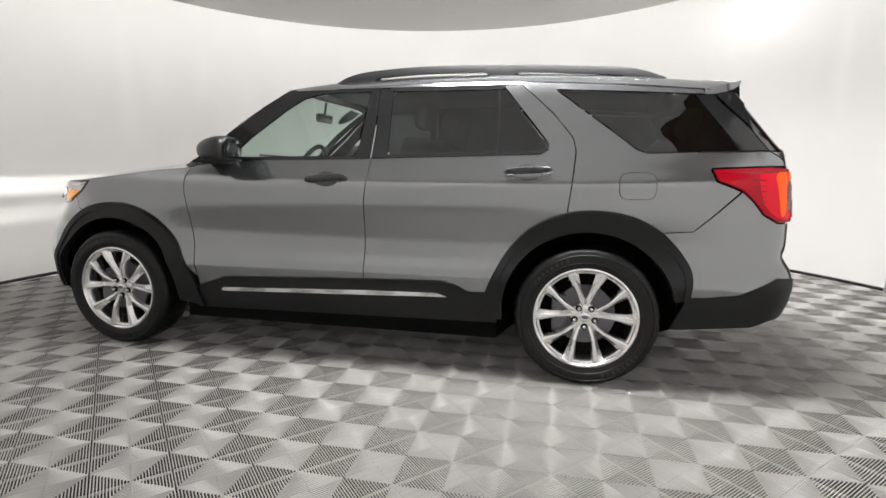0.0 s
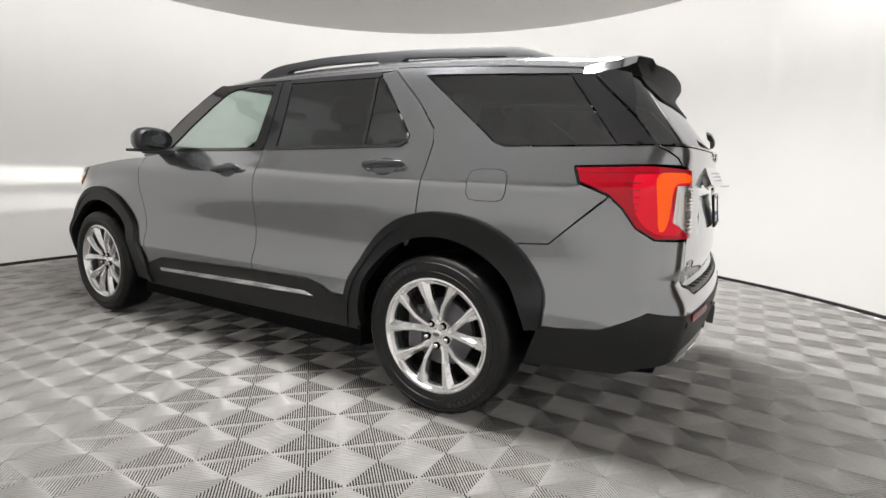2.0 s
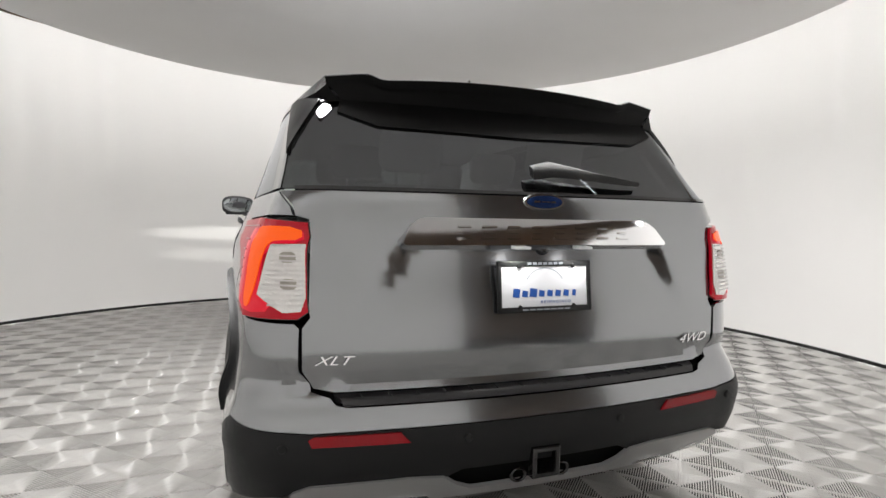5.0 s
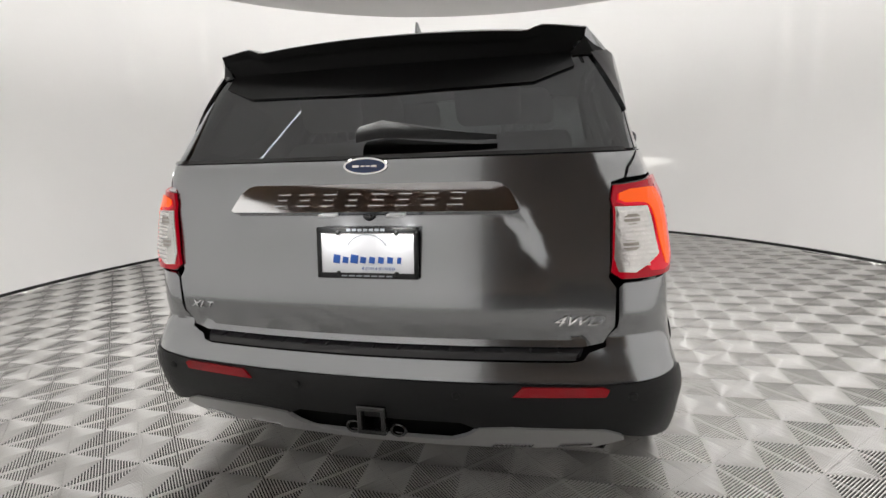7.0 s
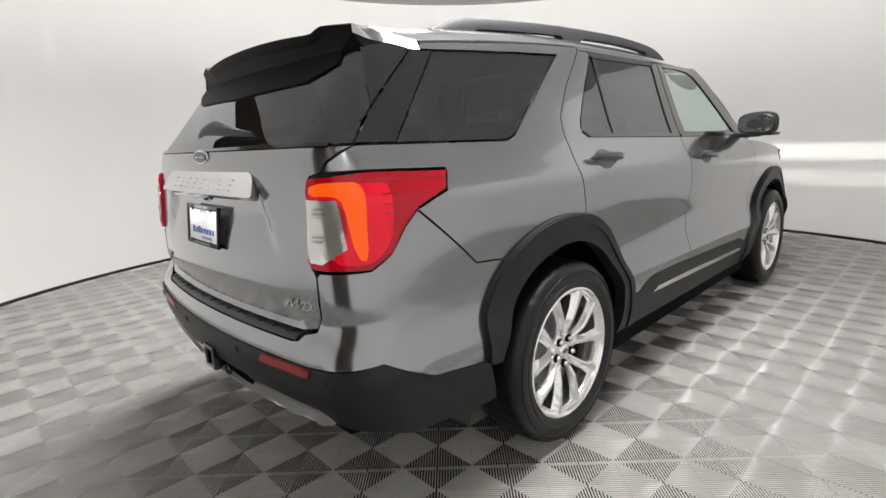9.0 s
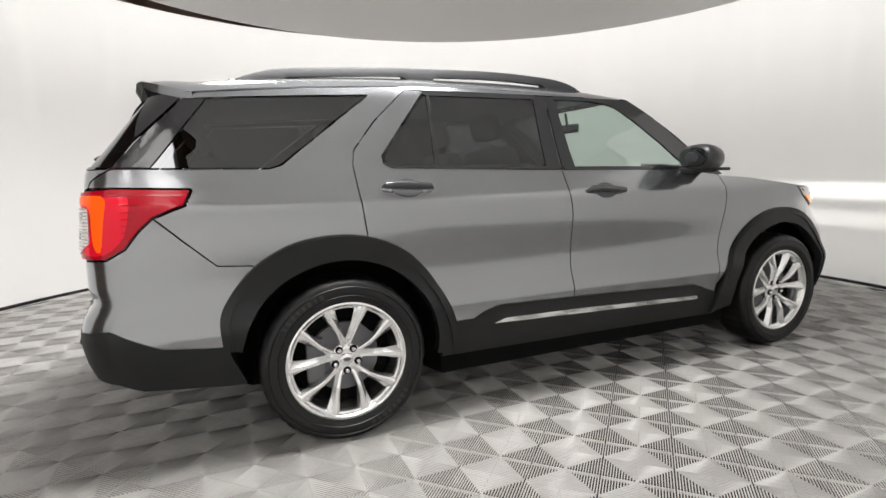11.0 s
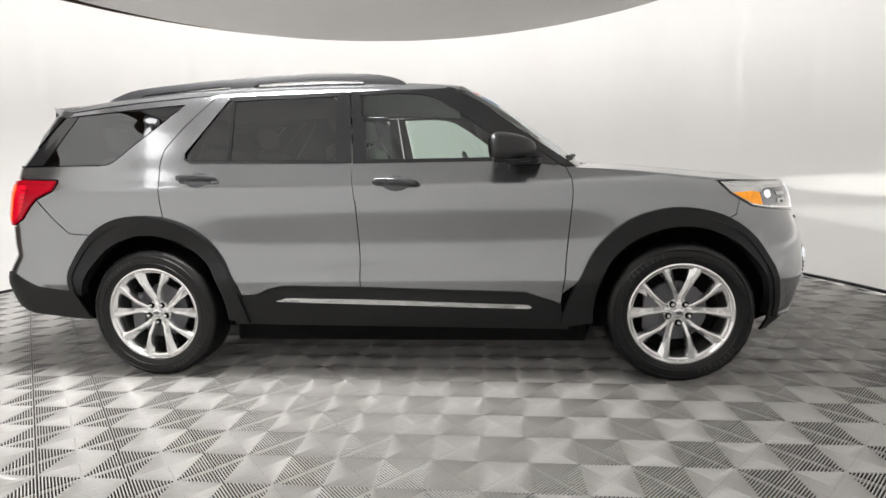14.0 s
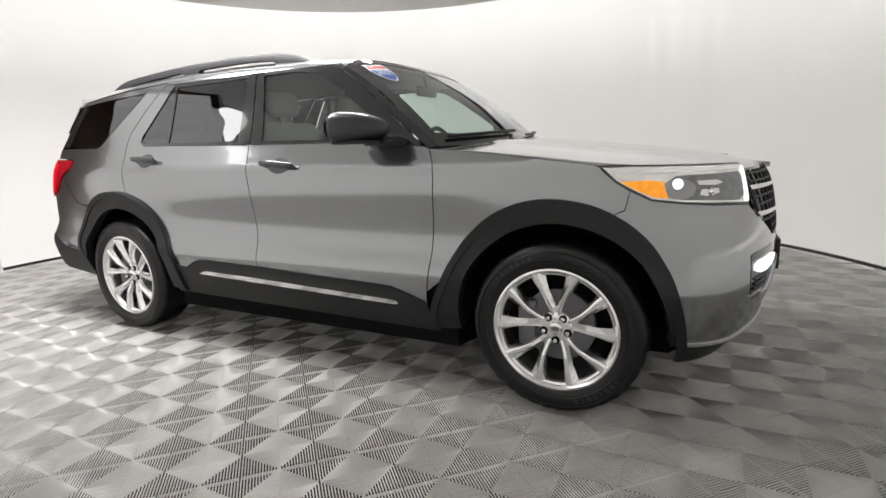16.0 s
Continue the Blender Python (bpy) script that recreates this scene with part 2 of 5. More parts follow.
lv, lf = lathe([(0.001, 0.004), (0.15, 0.005), (0.212, 0.010)], 40)
from_arrays("diffuser", lv, [t[::-1] for t in lf], LAMPGLOW, down, "glowing white diffuser")
v, f = open_ring([(ROOM_R - 0.006, 0.0), (ROOM_R - 0.012, 0.004), (ROOM_R - 0.012, 0.03), (ROOM_R - 0.002, 0.034)], NSEG, False)
base = from_arrays("baseboard", v, f, GLOSSBLACK, kind="structure", label="thin black strip along the wall's foot")

# floor: dark slab under ribbed tiles laid at 45 degrees to the car
v, f = lathe([(0.0, -0.018), (HALL_R, -0.018), (HALL_R, -0.06), (0.0, -0.06)], NSEG)
floor = from_arrays("floor", [(x + cx, y + cy, z) for x, y, z in v], f, SUBM, kind="structure", label="grey interlocking ribbed floor tiles over a dark slab")
tagged(floor, category="floor")
TILE_P = 0.2                       # half the tile's diagonal
TILE_S = TILE_P * math.sqrt(2)
TILE_0 = (1.55, 1.18)              # centre of one tile
RINGS = 13


def tile_geometry():
    verts, faces = [], []
    pitch = TILE_S / 2 / RINGS
    w, low = 0.0023, -0.0175
    profile = ((w, -0.0062), (w, -0.0021), (w, -0.0016), (0.66 * w, -0.0004), (0.0, 0.0), (-0.66 * w, -0.0004), (-w, -0.0016), (-w, -0.0021), (-w, -0.0062))

    def ring(h):
        # four angled ribs with a fine slot between them
        c = 0.0011
        for sx, sy in ((1, 1), (-1, 1), (-1, -1), (1, -1)):
            o = len(verts)
            for d, z in profile:
                q = h + d
                verts.extend([(sx * c, sy * q, z), (sx * q, sy * q, z), (sx * q, sy * c, z)])
            for lay in range(len(profile) - 1):
                a, b2 = o + lay * 3, o + (lay + 1) * 3
                for k in (0, 1):
                    t = (a + k, a + k + 1, b2 + k + 1, b2 + k)
                    faces.append(t if sx * sy < 0 else t[::-1])

    for k in range(RINGS):
        ring(pitch * (k + 0.5))
    for ax in (0, 1):
        i0 = len(verts)
        L, hw = TILE_S / 2 - 0.004, 0.0016
        for z in (low, -0.0062):
            for a, b2 in ((-L, -hw), (L, -hw), (L, hw), (-L, hw)):
                verts.append((a, b2, z) if ax == 0 else (-b2, a, z))
        faces.append((i0 + 4, i0 + 5, i0 + 6, i0 + 7))
        for k in range(4):
            k2 = (k + 1) % 4
            faces.append((i0 + k, i0 + k2, i0 + 4 + k2, i0 + 4 + k))
    c45 = math.sqrt(0.5)
    verts = [((x - y) * c45, (x + y) * c45, z) for x, y, z in verts]
    return verts, faces


TILE_V, TILE_F = tile_geometry()
tile_centres = []
for i in range(-60, 60):
    for j in range(-60, 60):
        if (i + j) % 2 == 0:
            x, y = TILE_0[0] + TILE_P * i, TILE_0[1] + TILE_P * j
            if math.hypot(x - cx, y - cy) < ROOM_R + 0.05:
                tile_centres.append((x, y))

# ---- the car's surfaces ----
# The car faces -x and stands on z = 0; its wheelbase is centred on x = 0.
from mathutils.geometry import delaunay_2d_cdt

HUB_Z, AXLE, HUB_Y = 0.386, 1.5125, 0.955
TYRE_R = 0.390


def spline(xs, ys):
    """Smooth curve through knots (monotone cubic)."""
    xs, ys = np.array(xs, float), np.array(ys, float)
    h = np.diff(xs)
    d = np.diff(ys) / h
    m = np.zeros(len(xs))
    m[0], m[-1] = d[0], d[-1]
    for k in range(1, len(xs) - 1):
        if d[k - 1] * d[k] > 0:
            w1, w2 = 2 * h[k] + h[k - 1], h[k] + 2 * h[k - 1]
            m[k] = (w1 + w2) / (w1 / d[k - 1] + w2 / d[k])

    def ev(x):
        x = min(max(x, xs[0]), xs[-1])
        k = min(int(np.searchsorted(xs, x, side="right")) - 1, len(h) - 1)
        t = (x - xs[k]) / h[k]
        return float((2 * t**3 - 3 * t**2 + 1) * ys[k] + (t**3 - 2 * t**2 + t) * h[k] * m[k] + (-2 * t**3 + 3 * t**2) * ys[k + 1] + (t**3 - t**2) * h[k] * m[k + 1])

    return ev


side_w = spline([0.20, 0.30, 0.40, 0.48, 0.545, 0.575, 0.625, 0.665, 0.71, 0.78, 0.86, 0.94, 1.00, 1.06, 1.11, 1.128, 1.15, 1.23, 1.285, 1.34, 1.50, 1.66, 1.74],
                [0.86, 0.905, 0.94, 0.955, 0.962, 0.966, 0.957, 0.941, 0.930, 0.926, 0.934, 0.946, 0.952, 0.9515, 0.945, 0.939, 0.927, 0.892, 0.868, 0.846, 0.792, 0.735, 0.66])
rear_x = spline([0.28, 0.36, 0.44, 0.52, 0.60, 0.66, 0.70, 0.74, 0.80, 0.93, 1.08, 1.20, 1.27, 1.30, 1.34, 1.62, 1.72],
                [2.47, 2.545, 2.59, 2.615, 2.625, 2.618, 2.598, 2.571, 2.585, 2.583, 2.570, 2.562, 2.553, 2.532, 2.498, 2.275, 2.19])
front_x = spline([0.25, 0.34, 0.45, 0.60, 0.75, 0.90, 1.00, 1.06, 1.12, 1.2], [-2.26, -2.345, -2.38, -2.398, -2.40, -2.385, -2.36, -2.325, -2.265, -2.19])
CORNER = 0.17
F0, NOSE = -1.55, -2.15


def nose_y(z):
    q = (F0 - NOSE) / (F0 - front_x(z))
    return half_width(F0, z) * max(1 - q ** blunt(z), 0.0) ** 0.5


def blunt(z):
    """How square the nose is in plan: full at the bumper, rounder at the lamps."""
    return 2.3 + 1.7 * smooth01((0.95 - z) / 0.25)


def smooth01(t):
    t = min(max(t, 0.0), 1.0)
    return t * t * (3 - 2 * t)


def half_width(x, z):
    """The car's half width at x, z, along its side."""
    w = side_w(z)
    a = 0.05 + 0.10 * smooth01((z - 0.7) / 0.45)
    if x > 1.45:
        w *= 1 - a * ((x - 1.45) / 1.1) ** 2
    if x < -0.9:
        w *= 1 - (0.006 + 0.018 * smooth01((z - 0.8) / 0.3)) * ((-0.9 - x) / 0.7) ** 2
    # soft swelling of the haunches round the wheels
    for ax in (-AXLE, AXLE):
        d = math.hypot((x - ax) / 0.62, (z - 0.72) / 0.36)
        if d < 1:
            w += 0.016 * (1 - d * d) ** 2
    return w


def rear_face(y, z):
    x = rear_x(z) - 0.055 * (abs(y) / 0.7) ** 2
    # hollow round the number plate, deepest under the bright bar
    if 0.88 < z < 1.135:
        edge = 0.44 + 0.11 * (1.135 - z) / 0.20 - abs(y)
        x -= 0.020 * smooth01(edge / 0.022) * smooth01((z - 0.88) / 0.2)
    return x


def ring(s, z):
    """Point of the body's skin at height z: s runs along the side as x and goes on round the rear (or the front) to the other side."""
    if s < F0:
        fx, hw = front_x(z), half_width(F0, z)
        if s >= NOSE:
            q = min((F0 - s) / (F0 - fx), 1.0)
            return Vector((s, hw * max(1 - q ** blunt(z), 0.0) ** 0.5, z))
        y = nose_y(z) - (NOSE - s)
        c = min(abs(y) / hw, 1.0) ** 2
        return Vector((F0 + (fx - F0) * (1 - c) ** (1 / blunt(z)), y, z))
    xr, yc, rr = corner(z)
    if s <= xr:
        return Vector((s, half_width(s, z), z))
    q = s - xr
    arc = rr * math.pi / 2
    if q < arc:
        th = q / rr
        return Vector((xr + rr * math.sin(th), yc + rr * math.cos(th), z))
    y = yc - (q - arc)
    if y < 0:
        p = ring(2 * (xr + arc + yc) - s, z)
        return Vector((p.x, -p.y, p.z))
    return Vector((rear_face(y, z), y, z))


_corner = {}


def corner(z):
    k = round(z, 4)
    if k not in _corner:
        rr = CORNER
        w = half_width(rear_x(z) - 0.2, z)
        yc = w - rr
        xr = rear_face(yc, z) - rr
        for _ in range(4):
            w = half_width(xr, z)
            yc = w - rr
            xr = rear_face(yc, z) - rr
        _corner[k] = (xr, yc, rr)
    return _corner[k]


def s_of_y(y, z):
    """The ring coordinate of a place on the rear, by its y (positive on the car's right side)."""
    xr, yc, rr = corner(z)
    if y <= yc:
        return xr + rr * math.pi / 2 + (yc - y)
    return xr + rr * math.acos(min(1, (y - yc) / rr))


def around(half):
    """An outline of the rear's one half, completed by its mirror image."""
    fine = []
    for a, b in zip(half, half[1:]):
        n = max(1, int(math.hypot(b[0] - a[0], b[1] - a[1]) / 0.02))
        fine += [(a[0] + (b[0] - a[0]) * k / n, a[1] + (b[1] - a[1]) * k / n) for k in range(n)]
    half = fine + [half[-1]]
    res = list(half)
    for s, z in half[::-1]:
        xr, yc, rr = corner(z)
        c = xr + rr * math.pi / 2 + yc
        if abs(s - c) > 1e-4:
            res.append((2 * c - s, z))
    return res


def s_front(y, z):
    """The ring coordinate of a place on the front, by its y."""
    if y <= nose_y(z):
        return NOSE - (nose_y(z) - y)
    c = min(y / half_width(F0, z), 1.0) ** 2
    return F0 + (front_x(z) - F0) * (1 - c) ** (1 / blunt(z))


def on_side(p):
    return ring(p[0], p[1])


def on_rear(p):
    xr, yc, rr = corner(p[1])
    y = abs(p[0])
    if y <= yc:
        x = rear_face(y, p[1])
    else:
        x = xr + math.sqrt(max(rr * rr - (y - yc) ** 2, 0))
    return Vector((x, p[0], p[1]))


roof_z = spline([-0.40, -0.2, 0.1, 0.6, 1.1, 1.6, 2.0, 2.2, 2.35], [1.693, 1.716, 1.740, 1.757, 1.752, 1.728, 1.696, 1.676, 1.655])


def roof_edge(x):
    z = roof_z(x) - 0.088
    return half_width(x, z), z


def on_roof(p):
    x, v_ = p
    ye, ze = roof_edge(x)
    t = min(abs(v_), 1)
    drop = 0.088 * (0.22 * t**2 + 0.78 * t**10)
    y = math.copysign(ye * t, v_)
    return Vector((x, y, roof_z(x) - drop))


hood_edge = spline([-2.40, -2.2, -1.97, -1.68, -1.4, -1.2, -0.93, -0.8], [1.045, 1.06, 1.082, 1.108, 1.142, 1.165, 1.185, 1.19])


def hood_half(x):
    z = hood_edge(x)
    if x > F0:
        return half_width(x, z) - 0.003
    fx = front_x(1.05) + 0.02
    q = min(max((F0 - x) / (F0 - fx), 0), 1)
    return (half_width(F0, z) - 0.003) * max(1 - q**2.3, 0.0004) ** 0.5


def on_hood(p):
    x, v_ = p
    h = hood_half(x)
    t = abs(v_)
    y = v_ * h
    rise = 0.052 * (1 - t**2.2)
    ridge = 0.010 * math.exp(-((abs(y) - 0.50) / 0.05) ** 2) * smooth01((x + 2.3) / 0.5)
    fall = 0.02 * smooth01((-2.05 - x) / 0.3)
    return Vector((x, y, hood_edge(x) + rise * (1 - 0.4 * smooth01((-1.9 - x) / 0.45)) + ridge - fall))


def on_shield(p):
    """Windscreen: p = (across -1..1, up 0..1)."""
    u, v_ = p
    y0 = 0.885
    x0, z0 = -1.12 + 0.22 * u * u, 1.195
    x1 = -0.362 + 0.035 * u * u
    top = on_roof((x1, u * 0.97))
    y1, z1 = roof_edge(x1)[0] * 0.97, top.z - 0.003
    bulge = 0.028 * math.sin(math.pi * v_)
    return Vector((x0 + (x1 - x0) * v_ - bulge * 0.5, u * (y0 + (y1 - y0) * v_), z0 + (z1 - z0) * v_ + bulge))


def dense(outline, step, rounding=0):
    pts = [Vector(p) for p in outline]
    for _ in range(rounding):
        out = []
        for a, b in zip(pts, pts[1:] + pts[:1]):
            d = (b - a).length
            k = min(0.25, 0.035 / max(d, 1e-6))
            out += [a.lerp(b, k), b.lerp(a, k)]
        pts = out
    res = []
    for a, b in zip(pts, pts[1:] + pts[:1]):
        n = max(1, int(math.ceil((b - a).length / step)))
        res += [a.lerp(b, k / n) for k in range(n)]
    return res


def normal_of(f, p, e=0.003):
    a = f((p[0] + e, p[1])) - f((p[0] - e, p[1]))
    b = f((p[0], p[1] + e)) - f((p[0], p[1] - e))
    n = a.cross(b)
    return n.normalized() if n.length > 1e-9 else Vector((0, 0, 1))


def panel(name, outline, f, material, parent, off=0.0, thick=0.012, step=0.035, rounding=1, mirror=False, label="", out=1, crown=0.0, flat=False, shrink=0.0):
    """A sheet that follows the surface f inside an outline given in the surface's own coordinates, with a folded rim. out: side to which it faces."""
    if f is on_side:
        out = -out
    ol = dense(outline, step, rounding)
    area = sum(a.x * b.y - b.x * a.y for a, b in zip(ol, ol[1:] + ol[:1]))
    if area < 0:
        ol = ol[::-1]
    if shrink:
        c2 = []
        n = len(ol)
        for k in range(n):
            t = (ol[(k + 1) % n] - ol[k - 1])
            if t.length > 1e-9:
                t.normalize()
            c2.append(ol[k] + Vector((-t.y, t.x)) * shrink)
        ol = c2
    xs, ys = [p.x for p in ol], [p.y for p in ol]
    pts = list(ol)
    nx, ny = int((max(xs) - min(xs)) / step) + 1, int((max(ys) - min(ys)) / step) + 1
    seg = [(a, b) for a, b in zip(ol, ol[1:] + ol[:1])]
    A = np.array([(a.x, a.y) for a, b in seg])
    D = np.array([(b.x - a.x, b.y - a.y) for a, b in seg])
    L2 = np.maximum((D**2).sum(1), 1e-12)
    for i in range(1, nx + 1):
        for j in range(1, ny + 1):
            q = np.array((min(xs) + (i - 0.5) * step, min(ys) + (j - 0.5) * step))
            t = np.clip(((q - A) * D).sum(1) / L2, 0, 1)
            dd = np.hypot(*(A + D * t[:, None] - q).T).min()
            if dd > step * 0.42:
                inside = False
                for (a, b) in seg:
                    if (a.y > q[1]) != (b.y > q[1]) and q[0] < (b.x - a.x) * (q[1] - a.y) / (b.y - a.y) + a.x:
                        inside = not inside
                if inside:
                    pts.append(Vector((q[0], q[1])))
    n = len(ol)
    vo, _, fo, *_ = delaunay_2d_cdt(pts, [(k, (k + 1) % n) for k in range(n)], [list(range(n))], 1, 1e-6)
    P, N = [], []
    for p in vo:
        nn = normal_of(f, p) * out
        P.append(f(p))
        N.append(nn)
    top = [p + nn * off for p, nn in zip(P, N)]
    faces = []
    for t in fo:
        a, b, c = t
        g = (top[b] - top[a]).cross(top[c] - top[a])
        faces.append((a, b, c) if g.dot(N[a]) > 0 else (a, c, b))
    verts = list(top)
    count = {}
    for t in faces:
        for a, b in ((t[0], t[1]), (t[1], t[2]), (t[2], t[0])):
            count[(a, b)] = True
    rim = [(a, b) for a, b in count if (b, a) not in count]
    if thick:
        hi, mid, lo = {}, {}, {}
        for a, b in rim:
            for k in (a, b):
                if k not in hi:
                    hi[k] = len(verts)
                    verts.append(top[k])
                    lo[k] = len(verts)
                    verts.append(top[k] - N[k] * thick)
        for a, b in rim:
            faces.append((hi[b], hi[a], lo[a], lo[b]))
    obs = []
    for sg in ((1, -1) if mirror else (1,)):
        vv = [(p.x, p.y * sg, p.z) for p in verts]
        ff = faces if sg == 1 else [t[::-1] for t in faces]
        obs.append(from_arrays(name, vv, ff, material, parent[0 if sg == 1 else 1] if isinstance(parent, tuple) else parent, label, smooth=not flat))
    return obs


def arc(cx_, cz_, r, a0, a1, n=14):
    return [(cx_ + r * math.cos(math.radians(a0 + (a1 - a0) * k / n)), cz_ + r * math.sin(math.radians(a0 + (a1 - a0) * k / n))) for k in range(n + 1)]


def curve(pts, n=5):
    """A smooth line through the points."""
    p = [Vector(q) for q in pts]
    res = []
    for i in range(len(p) - 1):
        a, b, c, d = p[max(i - 1, 0)], p[i], p[i + 1], p[min(i + 2, len(p) - 1)]
        for k in range(n):
            t = k / n
            q = 0.5 * (2 * b + (c - a) * t + (2 * a - 5 * b + 4 * c - d) * t * t + (3 * b - a - 3 * c + d) * t**3)
            res.append((q.x, q.y))
    return res + [tuple(p[-1])]


# ---- the car ----
car = tagged(new("car"), "dark grey metallic family car with lamps lit, on ribbed tiles", "car")

FLARE_R = [(2.03, 0.52), (2.035, 0.65), (1.975, 0.764), (1.868, 0.874), (1.72, 0.950), (1.553, 0.976), (1.387, 0.959), (1.225, 0.890), (1.10, 0.77), (1.008, 0.613), (0.962, 0.505)]
FLARE_F = [(-0.905, 0.435), (-0.985, 0.602), (-1.073, 0.753), (-1.216, 0.886), (-1.386, 0.953), (-1.555, 0.958), (-1.727, 0.910), (-1.878, 0.80), (-1.975, 0.647), (-2.02, 0.50), (-2.035, 0.362)]
FR = [(AXLE + (x - AXLE) * 0.955, 0.40 + (z - 0.40) * 0.955) for x, z in FLARE_R]
FF = [(-AXLE + (x + AXLE) * 0.955, 0.40 + (z - 0.40) * 0.955) for x, z in FLARE_F]
CLAD_TOP_R = [(0.863, 0.498), (0.80, 0.532), (0.706, 0.556), (0.243, 0.545)]
CLAD_TOP_F = [(0.238, 0.545), (-0.3, 0.525), (-0.68, 0.512), (-0.775, 0.480), (-0.88, 0.445)]
G = 0.0028
gap_b = [(0.30, 1.655), (0.278, 1.245), (0.247, 1.0), (0.240, 0.62)]
gap_c = [(1.391, 0.945), (1.417, 1.16), (1.428, 1.285), (1.412, 1.355), (1.30, 1.488), (1.118, 1.655)]
gap_a = [(-0.885, 0.50), (-0.90, 0.60), (-0.925, 0.85), (-0.940, 1.05), (-0.935, 1.12), (-0.905, 1.19)]


def pair(name, outline, label="", rounding=1):
    return panel(name, outline, on_side, PAINT, car, mirror=True, label=label, step=0.03, shrink=G, rounding=rounding)


rd = pair("rear_door", gap_c + [(1.03, 1.650), (1.035, 1.632), (1.15, 1.49), (1.282, 1.325), (1.280, 1.297), (1.245, 1.272), (0.378, 1.247)] + gap_b[1:] + [(0.240, 0.545)] + CLAD_TOP_R[::-1] + FR[:5:-1], rounding=0)
fd = pair("front_door", [(0.240, 0.545), (0.240, 0.62), (0.247, 1.0), (0.278, 1.245), (-0.62, 1.236), (-0.86, 1.205)] + gap_a[::-1] + [(-0.88, 0.445)] + CLAD_TOP_F[::-1][1:], rounding=0)
quarter = pair("quarter_panel", [(1.391, 0.945), (1.417, 1.16), (1.428, 1.285), (1.412, 1.355), (1.30, 1.488), (1.118, 1.655), (1.118, 1.668), (1.6, 1.640), (2.03, 1.606), (2.062, 1.603), (2.085, 1.577), (1.31, 1.617), (1.68, 1.335), (1.735, 1.290), (1.79, 1.272), (2.394, 1.281), (2.436, 1.262), (2.486, 1.235),
                                 (2.508, 1.206), (2.40, 1.207), (2.104, 1.196), (2.102, 1.186), (2.127, 1.127), (2.184, 1.106), (2.248, 1.079), (2.03, 0.873), (1.90, 0.864), FR[3], FR[4], FR[5], FR[6]], rounding=0)
FLARE_RC, FLARE_FC = curve(FLARE_R + [(0.925, 0.335)]), curve([(-0.875, 0.305)] + FLARE_F)
fender = pair("fender", gap_a + [(-1.2, 1.162), (-1.66, 1.102), (-1.685, 1.092), (-1.695, 1.078), (-1.748, 1.030), (-1.803, 0.994), (-1.787, 0.917)] + FF[6:0:-1], rounding=0)

# greenhouse
win_f = [(0.170, 1.250), (0.228, 1.636), (0.0, 1.636), (-0.11, 1.625), (-0.19, 1.603), (-0.31, 1.530), (-0.50, 1.388), (-0.635, 1.265), (-0.635, 1.245)]
win_r = [(0.366, 1.255), (0.370, 1.634), (1.018, 1.630), (1.03, 1.62), (1.14, 1.49), (1.268, 1.325), (1.266, 1.297), (1.24, 1.280)]
panel("front_window", win_f, on_side, GLASS, (fd[0], fd[1]), mirror=True, off=-0.004, thick=0.004, label="clear side window")
panel("rear_window", win_r, on_side, TINTED, (rd[0], rd[1]), mirror=True, off=-0.004, thick=0.004, label="dark privacy side window")
panel("quarter_window", [(1.33, 1.610), (1.69, 1.333), (1.74, 1.295), (1.79, 1.277), (2.247, 1.285), (2.143, 1.416), (2.019, 1.576)], on_side, TINTED, (quarter[0], quarter[1]), mirror=True, off=-0.003, thick=0.004, rounding=0, label="dark rear quarter window")
# black trim: pillars and frames
panel("pillar_trim", [(0.275, 1.247), (0.372, 1.248), (0.378, 1.648), (0.302, 1.651)], on_side, GLOSSBLACK, (rd[0], rd[1]), mirror=True, off=0.002, rounding=0, shrink=0.002)
panel("pillar_trim", [(0.268, 1.246), (0.180, 1.245), (0.238, 1.650), (0.296, 1.651)], on_side, GLOSSBLACK, (fd[0], fd[1]), mirror=True, off=0.002, rounding=0, shrink=0.002)
panel("window_frame", [(0.36, 1.652), (0.36, 1.630), (1.0, 1.626), (1.035, 1.632), (1.025, 1.652)], on_side, GLOSSBLACK, (rd[0], rd[1]), mirror=True, off=0.003, rounding=0)
panel("window_frame", [(0.245, 1.652), (0.245, 1.632), (0.0, 1.632), (-0.11, 1.621), (-0.19, 1.599), (-0.31, 1.526), (-0.50, 1.384), (-0.64, 1.258), (-0.655, 1.25), (-0.86, 1.212), (-0.60, 1.405), (-0.445, 1.535), (-0.27, 1.648)], on_side, GLOSSBLACK, (fd[0], fd[1]), mirror=True, off=0.003, rounding=0, label="black window surround and mirror base")
panel("belt_trim", [(0.26, 1.258), (0.26, 1.242), (-0.62, 1.231), (-0.86, 1.20), (-0.86, 1.213), (-0.62, 1.248)], on_side, GLOSSBLACK, (fd[0], fd[1]), mirror=True, off=0.006, rounding=0)
panel("belt_trim", [(0.30, 1.262), (0.30, 1.244), (1.24, 1.268), (1.283, 1.292), (1.268, 1.297), (1.236, 1.281)], on_side, GLOSSBLACK, (rd[0], rd[1]), mirror=True, off=0.006, rounding=0)
panel("window_bar", [(0.998, 1.27), (1.016, 1.27), (1.012, 1.636), (0.994, 1.636)], on_side, GLOSSBLACK, (rd[0], rd[1]), mirror=True, off=0.001, rounding=0)
